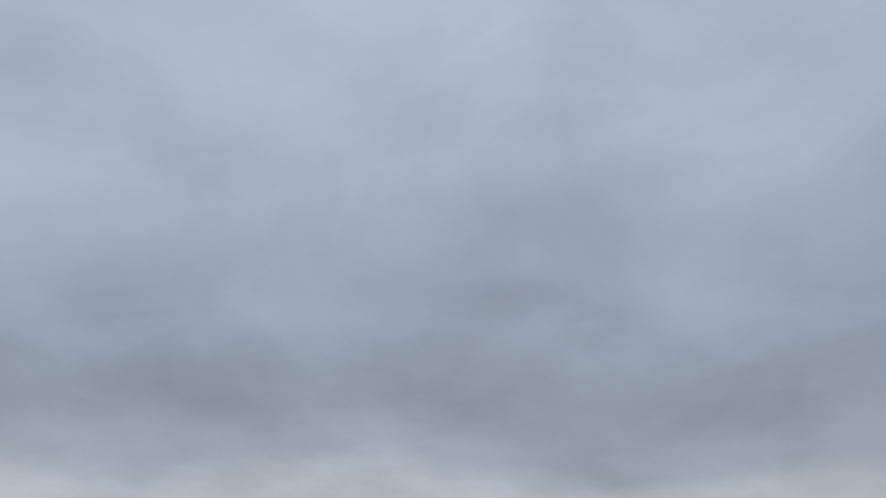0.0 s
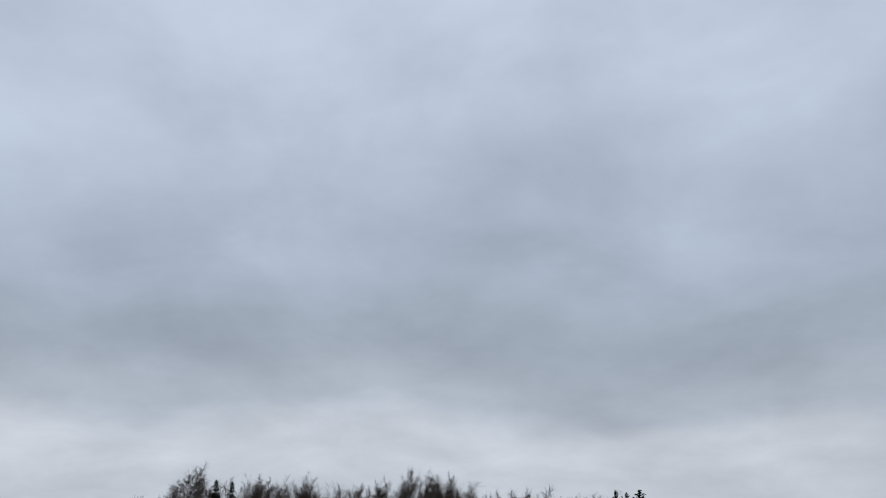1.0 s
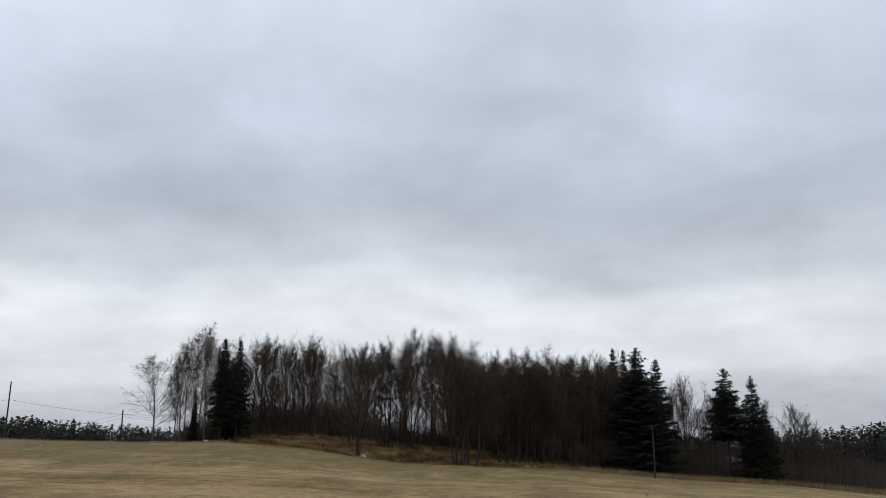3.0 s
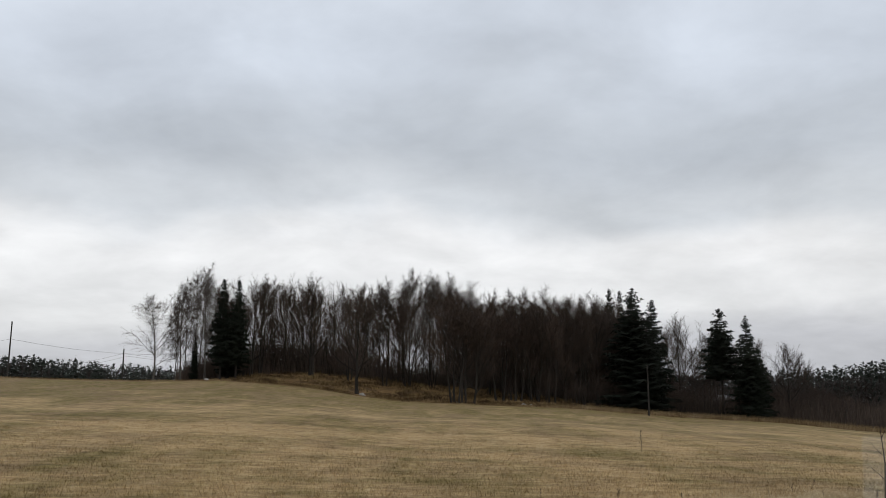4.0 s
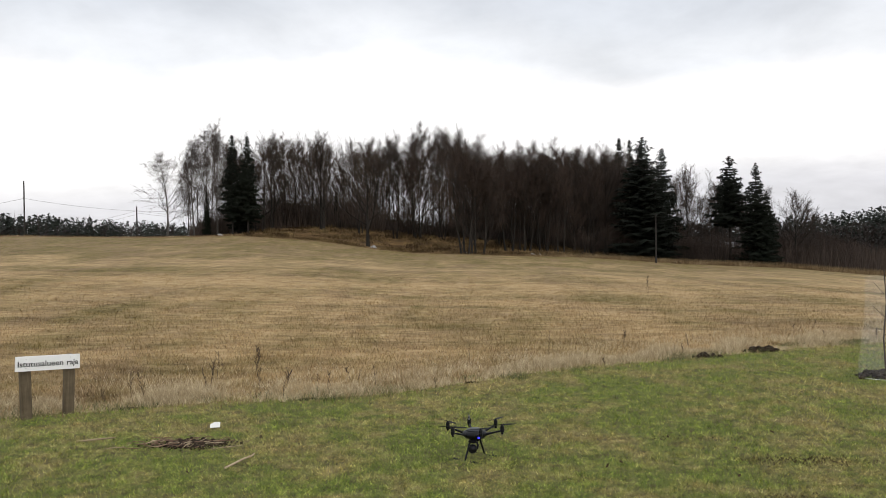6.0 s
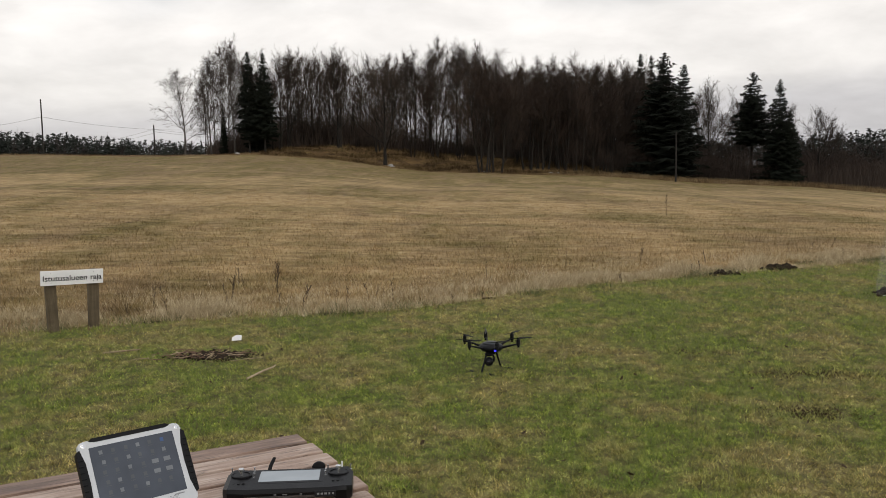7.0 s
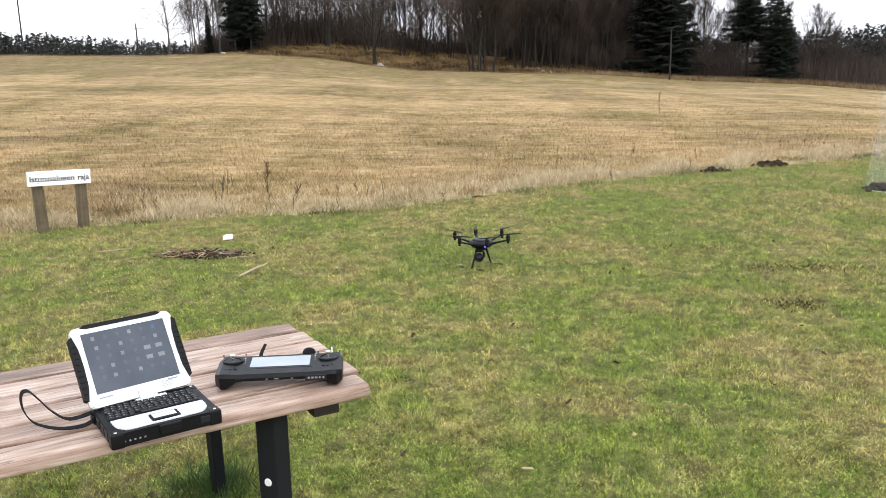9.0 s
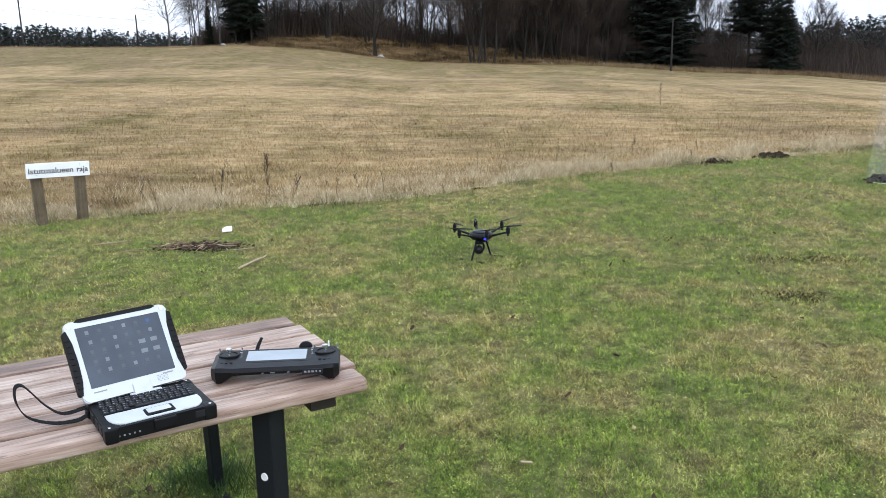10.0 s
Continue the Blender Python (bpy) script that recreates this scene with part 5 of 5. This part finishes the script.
    part("status_light", box(0.030, 0.012, 0.012, 0.004, 2, (0.035, -0.092, 0.196)), MAT_LED, body, "glowing blue status light")


build_drone()


# ---------- bits on the lawn ----------
MAT_STICK = timber("bare dead wood", ((0.16, 0.115, 0.07), (0.28, 0.21, 0.13), (0.40, 0.31, 0.20), (0.50, 0.41, 0.29)))
MAT_CHAR = simple("dark peaty soil", (0.030, 0.021, 0.014), 0.95, 0, 0.5, 12, 0.6, 0.1)
MAT_DARK_STALK = simple("dark withered stalks", (0.055, 0.038, 0.026), 0.9, 0, 0.3, 15)
MAT_BROWN_STICK = simple("brown brushwood", (0.17, 0.105, 0.07), 0.9, 0, 0.35, 10)


def on_ground(x, y, z=0.0):
    return Vector((x, y, land_at(x, y) + z))


def clod_heap(name, cx, cy, lx, ly, h, n, seed, label, category, ang=0.0, big=0.06):
    """A low heap of crumbly clods."""
    rng = random.Random(seed)
    bm = bmesh.new()
    for i in range(n):
        u, v = rng.gauss(0, 0.42), rng.gauss(0, 0.42)
        s = rng.uniform(0.35, 1.0) * big * (1.2 if abs(u) < 0.5 else 0.8)
        px, py = lx * u, ly * v
        hz = h * max(0, 1 - u * u - v * v) * rng.uniform(0.2, 1)
        g = bmesh.ops.create_icosphere(bm, subdivisions=2, radius=s, matrix=Matrix.Translation((px, py, hz)))
        for q in g["verts"]:
            c = Vector((px, py, hz))
            q.co = c + (q.co - c) * (1 + 0.6 * noise.noise(q.co * 25 + Vector((seed, i, 0))))
    me = bpy.data.meshes.new(name)
    bm.to_mesh(me)
    bm.free()
    me.materials.append(MAT_CHAR)
    ob = tagged(new(name, me), label, category, kind="stuff")
    ob.matrix_world = Matrix.Translation(on_ground(cx, cy, 0.0)) @ Matrix.Rotation(ang, 4, "Z")
    return ob


def build_bits():
    rng = random.Random(9)
    clod_heap("soil_patch", -2.42, 7.55, 0.44, 0.19, 0.008, 560, 1, "dark bare soil patch strewn with brushwood on the lawn", "soil", 0.0, 0.019)
    for i in range(80):
        x, y = -2.42 + rng.gauss(0, 0.26), 7.53 + rng.gauss(0, 0.13)
        if i < 22:
            x, y = -2.62 + rng.gauss(0, 0.14), 7.48 + rng.gauss(0, 0.07)
        L, a = rng.uniform(0.05, 0.20), rng.gauss(-0.1, 0.75)
        d = Vector((math.cos(a), math.sin(a), rng.uniform(-0.1, 0.25)))
        p = on_ground(x, y, rng.uniform(0.012, 0.04))
        q = Vector((0, 0, rng.uniform(-0.02, 0.02)))
        me = bpy.data.meshes.new("twig")
        bm = tube([p - d * L / 2, p + q, p + d * L / 2], [0.003, 0.0045, 0.002], 6)
        bm.to_mesh(me)
        bm.free()
        me.materials.append(MAT_STICK if i % 3 == 0 else MAT_BROWN_STICK)
        tagged(new("twig", me), "dry broken twig lying on the soil patch", "twig", "twigs on the soil patch")
    a, b = on_ground(-1.86, 6.62, 0.02), on_ground(-1.73, 7.08, 0.025)
    mid = (a + b) / 2 + Vector((0.02, 0.0, 0.01))
    me = bpy.data.meshes.new("stick")
    bm = tube([a, a.lerp(mid, 0.5), mid, mid.lerp(b, 0.6) + Vector((0.015, 0, 0.0)), b], [0.008, 0.009, 0.009, 0.008, 0.006], 8)
    bm.to_mesh(me)
    bm.free()
    me.materials.append(MAT_STICK)
    tagged(new("stick", me), "pale bare stick lying on the lawn", "stick")
    me = bpy.data.meshes.new("stick")
    bm = tube([on_ground(-3.5, 7.62, 0.02), on_ground(-3.35, 7.68, 0.025), on_ground(-3.2, 7.78, 0.02)], [0.008, 0.008, 0.006], 8)
    bm.to_mesh(me)
    bm.free()
    me.materials.append(MAT_STICK)
    tagged(new("stick", me), "short pale stick lying in the grass", "stick")
    # white marker card, folded, with a dark corner
    e = thing("marker_card", Matrix.Translation(on_ground(-2.38, 8.18)) @ Matrix.Rotation(radians(20), 4, "Z"), "small white folded card standing in the grass", "card")
    part("face", slab([(-0.05, 0.0), (0.045, 0.0), (0.052, 0.05), (0.0, 0.056), (-0.045, 0.035)], -0.004, 0.004), MAT_WHITE, e, "", Matrix.Translation((0, 0, 0.02)) @ Matrix.Rotation(radians(65), 4, "X"))
    part("peg", tube([(0.0, 0.02, -0.03), (0.0, 0.02, 0.05)], [0.006, 0.006], 6), MAT_DARK_STALK, e)
    # dug clods at the field edge
    clod_heap("dug_soil", 5.12, 13.98, 0.40, 0.11, 0.05, 34, 2, "heap of dark dug clods at the field edge", "soil", 0.2, 0.058)
    clod_heap("dug_soil", 3.98, 13.30, 0.30, 0.08, 0.02, 16, 3, "low scatter of dark clods at the field edge", "soil", 0.3)
    for i, x in enumerate((-3.72, -1.75, 0.15)):
        clod_heap("bare_soil", x, float(border(x)) - 0.02, 0.22, 0.06, 0.008, 14, 20 + i, "crumbs of dark bare soil under the edge grass", "soil", 0.2, 0.016)
    # wood chips beside the table
    for x, y, a in ((-1.86, 3.24, 0.2), (-1.72, 3.27, 0.6), (-1.95, 3.18, -0.3), (-0.98, 3.9, 0.4), (-0.72, 3.86, -0.5), (0.23, 2.97, 0.3)):
        tagged(part("wood_chip", box(0.05, 0.014, 0.006, 0.002, 1), MAT_STICK, None, "", Matrix.Translation(on_ground(x, y, 0.03)) @ Matrix.Rotation(a, 4, "Z") @ Matrix.Rotation(0.2, 4, "Y")),
               "pale splinter of wood lying in the grass", "wood chip", "wood chips")


build_bits()


def build_tuft():
    """Longer grass left unmown round the rear table leg."""
    rng = np.random.default_rng(15)
    n = 900
    a, q = rng.uniform(0, 6.28, n), np.abs(rng.normal(0, 0.13, n))
    x, y = -0.95 + q * np.cos(a) * 1.2, 2.86 + q * np.sin(a)
    blades("grass_tuft", np.stack([x, y, land(x, y)], -1), rng.uniform(0.04, 0.13, n) * (1.1 - q * 2).clip(0.3, 1), rng.uniform(0.003, 0.006, n), 0.9, MAT_TUFT, 16,
           "longer dark green grass round the table leg", "grass")


MAT_LITTER = simple("brown dead leaves", (0.060, 0.040, 0.024), 0.9, 0, 0.5, 15, 0, 0.1)
MAT_STRAW = simple("bleached straw", (0.33, 0.26, 0.13), 0.8, 0, 0.4, 12, 0, 0.1)


def build_patches():
    """Worn and withered spots in the lawn."""
    rng = np.random.default_rng(19)
    for x0, y0, sx, sy, n, mat, label in ((2.30, 5.62, 0.16, 0.09, 800, MAT_LITTER, "worn brown spot of dead leaves in the lawn"), (2.78, 6.75, 0.28, 0.08, 800, MAT_LITTER, "worn brown spot of dead leaves in the lawn"),
                                          (1.55, 3.66, 0.14, 0.12, 1300, MAT_STRAW, "bleached straw-coloured spot in the lawn"), (-0.35, 4.3, 0.25, 0.2, 900, MAT_STRAW, "bleached straw-coloured spot in the lawn"),
                                          (0.75, 2.95, 0.25, 0.15, 1000, MAT_STRAW, "bleached straw-coloured spot in the lawn"), (1.0, 7.6, 0.4, 0.2, 500, MAT_STRAW, "bleached straw-coloured spot in the lawn"),
                                          (-1.0, 3.5, 0.60, 0.30, 3200, MAT_STRAW, "bleached straw-coloured spot beside the table"), (2.05, 7.6, 0.25, 0.08, 160, MAT_LITTER, "worn brown spot of dead leaves in the lawn")):
        x, y = rng.normal(x0, sx, n), rng.normal(y0, sy, n)
        blades("lawn_patch", np.stack([x, y, land(x, y) + 0.004], -1), rng.uniform(0.008, 0.022, n), rng.uniform(0.004, 0.008, n) * (1.6 if mat is MAT_LITTER else 0.55), 1.4, mat, int(x0 * 100) + 900,
               label, "lawn patch")
    # fallen leaves
    me = mesh_of("fallen_leaf", [(-0.02, 0, 0.004), (0, -0.012, 0), (0.022, 0, 0.006), (0, 0.013, 0.002), (-0.012, -0.01, 0), (0.012, 0.011, 0.006)], [(0, 4, 1, 5), (1, 2, 5), (0, 5, 3)], MAT_LITTER)
    pale = mesh_of("fallen_leaf", [(-0.016, 0, 0.004), (0, -0.010, 0), (0.018, 0, 0.006), (0, 0.011, 0.004)], [(0, 1, 2, 3)], MAT_STRAW)
    r = random.Random(6)
    for i in range(70):
        az, d = r.uniform(-24, 29), 2.6 + 6.5 * r.random() ** 1.3
        x, y = d * math.sin(radians(az)), d * math.cos(radians(az))
        ob = tagged(new("fallen_leaf", pale if i % 3 == 0 else me), "curled brown leaf fallen on the lawn" if i % 3 else "pale dry leaf fallen on the lawn", "leaf", "fallen leaves")
        ob.matrix_world = Matrix.Translation(on_ground(x, y, 0.022)) @ Euler((r.gauss(0, 0.3), r.gauss(0, 0.3), r.uniform(0, 6.28))).to_matrix().to_4x4()


build_patches()
MAT_TUFT = simple("dark green grass", (0.045, 0.085, 0.020), 0.6, 0, 0.4, 20, 0)
build_tuft()


# ---------- sapling in a mesh guard ----------
def build_guard():
    m, k, b = material("pale plastic mesh", 0.5)
    b.inputs["Base Color"].default_value = (0.70, 0.75, 0.78, 1)
    # the weave is finer than the eye can part: mostly holes
    clear = k.add("ShaderNodeBsdfTransparent")
    both = k.add("ShaderNodeMixShader")
    co = k.add("ShaderNodeTexCoord").outputs["Object"]
    k.link(k.math("MULTIPLY_ADD", k.noise(co, 6.0, 3), 0.10, 0.0), both.inputs[0])
    k.link(clear.outputs[0], both.inputs[1])
    k.link(b.outputs[0], both.inputs[2])
    out = [n for n in k.t.nodes if n.type == "OUTPUT_MATERIAL"][0]
    k.link(both.outputs[0], out.inputs[0])
    e = thing("tree_guard", Matrix.Translation(on_ground(5.66, 11.05)), "pale plastic mesh guard round a young sapling on the lawn", "tree guard")
    bm = bmesh.new()
    prev = None
    for j in range(15):
        f = j / 14
        rr = 0.31 - 0.10 * f
        ring = []
        for i in range(28):
            w = 6.283 * i / 28
            q = rr * (1 + 0.05 * math.sin(3 * w + 5 * f) + 0.02 * math.sin(9 * w - 11 * f))
            ring.append(bm.verts.new((q * math.cos(w), q * math.sin(w), 1.34 * f)))
        if prev:
            for i in range(28):
                bm.faces.new((prev[i], prev[(i + 1) % 28], ring[(i + 1) % 28], ring[i]))
        prev = ring
    part("mesh_sleeve", bm, m, e, "", None, True)
    for z, rr in ((0.01, 0.312),):
        ring = [(rr * math.cos(6.283 * i / 24), rr * math.sin(6.283 * i / 24), z) for i in range(25)]
        part("sleeve_hem", tube(ring, [0.004] * 25, 5), MAT_WHITE, e)
    part("sapling_stem", tube([(0.02, 0, -0.05), (0.0, 0.02, 0.5), (0.03, 0, 1.0), (0.0, 0.02, 1.7)], [0.012, 0.010, 0.008, 0.004], 8), MAT_DARK_STALK, e)
    for z, a, L in ((0.55, 0.5, 0.18), (0.8, 3.0, 0.15), (1.1, 1.8, 0.2), (1.3, 4.6, 0.18)):
        part("sapling_branch", tube([(0.01, 0.01, z), (0.01 + L * math.cos(a), 0.01 + L * math.sin(a), z + 0.15)], [0.005, 0.002], 6), MAT_DARK_STALK, e)
    clod_heap("mulch_ring", 5.66, 11.05, 0.30, 0.30, 0.04, 160, 5, "ring of dark mulch at the foot of the sapling", "mulch")


build_guard()


# ---------- withered weeds ----------
def weed_mesh(seed, h):
    rng = random.Random(seed)
    rods = []
    for s in range(rng.choice((1, 2, 3))):
        a = rng.uniform(0, 6.28)
        lean = rng.uniform(0.05, 0.3)
        top = Vector((math.cos(a) * lean * h, math.sin(a) * lean * h, h * rng.uniform(0.7, 1)))
        pts = [Vector((0, 0, -0.03)), top * 0.5 + Vector((rng.gauss(0, .02), rng.gauss(0, .02), 0)), top]
        rods.append((pts, [0.0038, 0.003, 0.0015], 4))
        for k in range(9):
            f = rng.uniform(0.3, 1.0)
            p = top * f
            b = rng.uniform(0, 6.28)
            L = h * rng.uniform(0.06, 0.2)
            rods.append(([p, p + Vector((math.cos(b) * L * 0.6, math.sin(b) * L * 0.6, L))], [0.0025, 0.0035], 4))
    return mesh_of("dried_weed", *join_rods(rods), MAT_DARK_STALK)


def build_weeds():
    kinds = [weed_mesh(s, 0.5) for s in range(5)]
    rng = random.Random(31)
    spots = [(-2.75, 11.6, 1.15), (-2.05, 9.85, 1.05), (-1.5, 9.95, 0.8), (-3.75, 9.65, 0.75), (-3.62, 9.7, 0.8), (-4.0, 9.45, 0.5), (2.15, 11.9, 0.6), (3.9, 13.9, 0.8), (7.1, 30.5, 1.6),
             (-2.4, 10.2, 0.7), (-3.2, 10.8, 0.9), (-0.25, 10.15, 0.5), (0.1, 10.35, 0.45), (-3.3, 11.5, 0.8)]
    for i in range(26):
        x = rng.uniform(-6, 8)
        spots.append((x, float(border(x)) + rng.uniform(0.1, 2.6), rng.uniform(0.35, 0.7)))
    for i, (x, y, s) in enumerate(spots):
        ob = tagged(new("dried_weed", kinds[i % 5]), "dark withered weed stalk standing in dry grass", "weed", "withered weeds")
        ob.matrix_world = Matrix.Translation(on_ground(x, y)) @ Matrix.Rotation(i * 2.1, 4, "Z") @ Matrix.Scale(s, 4)


build_weeds()
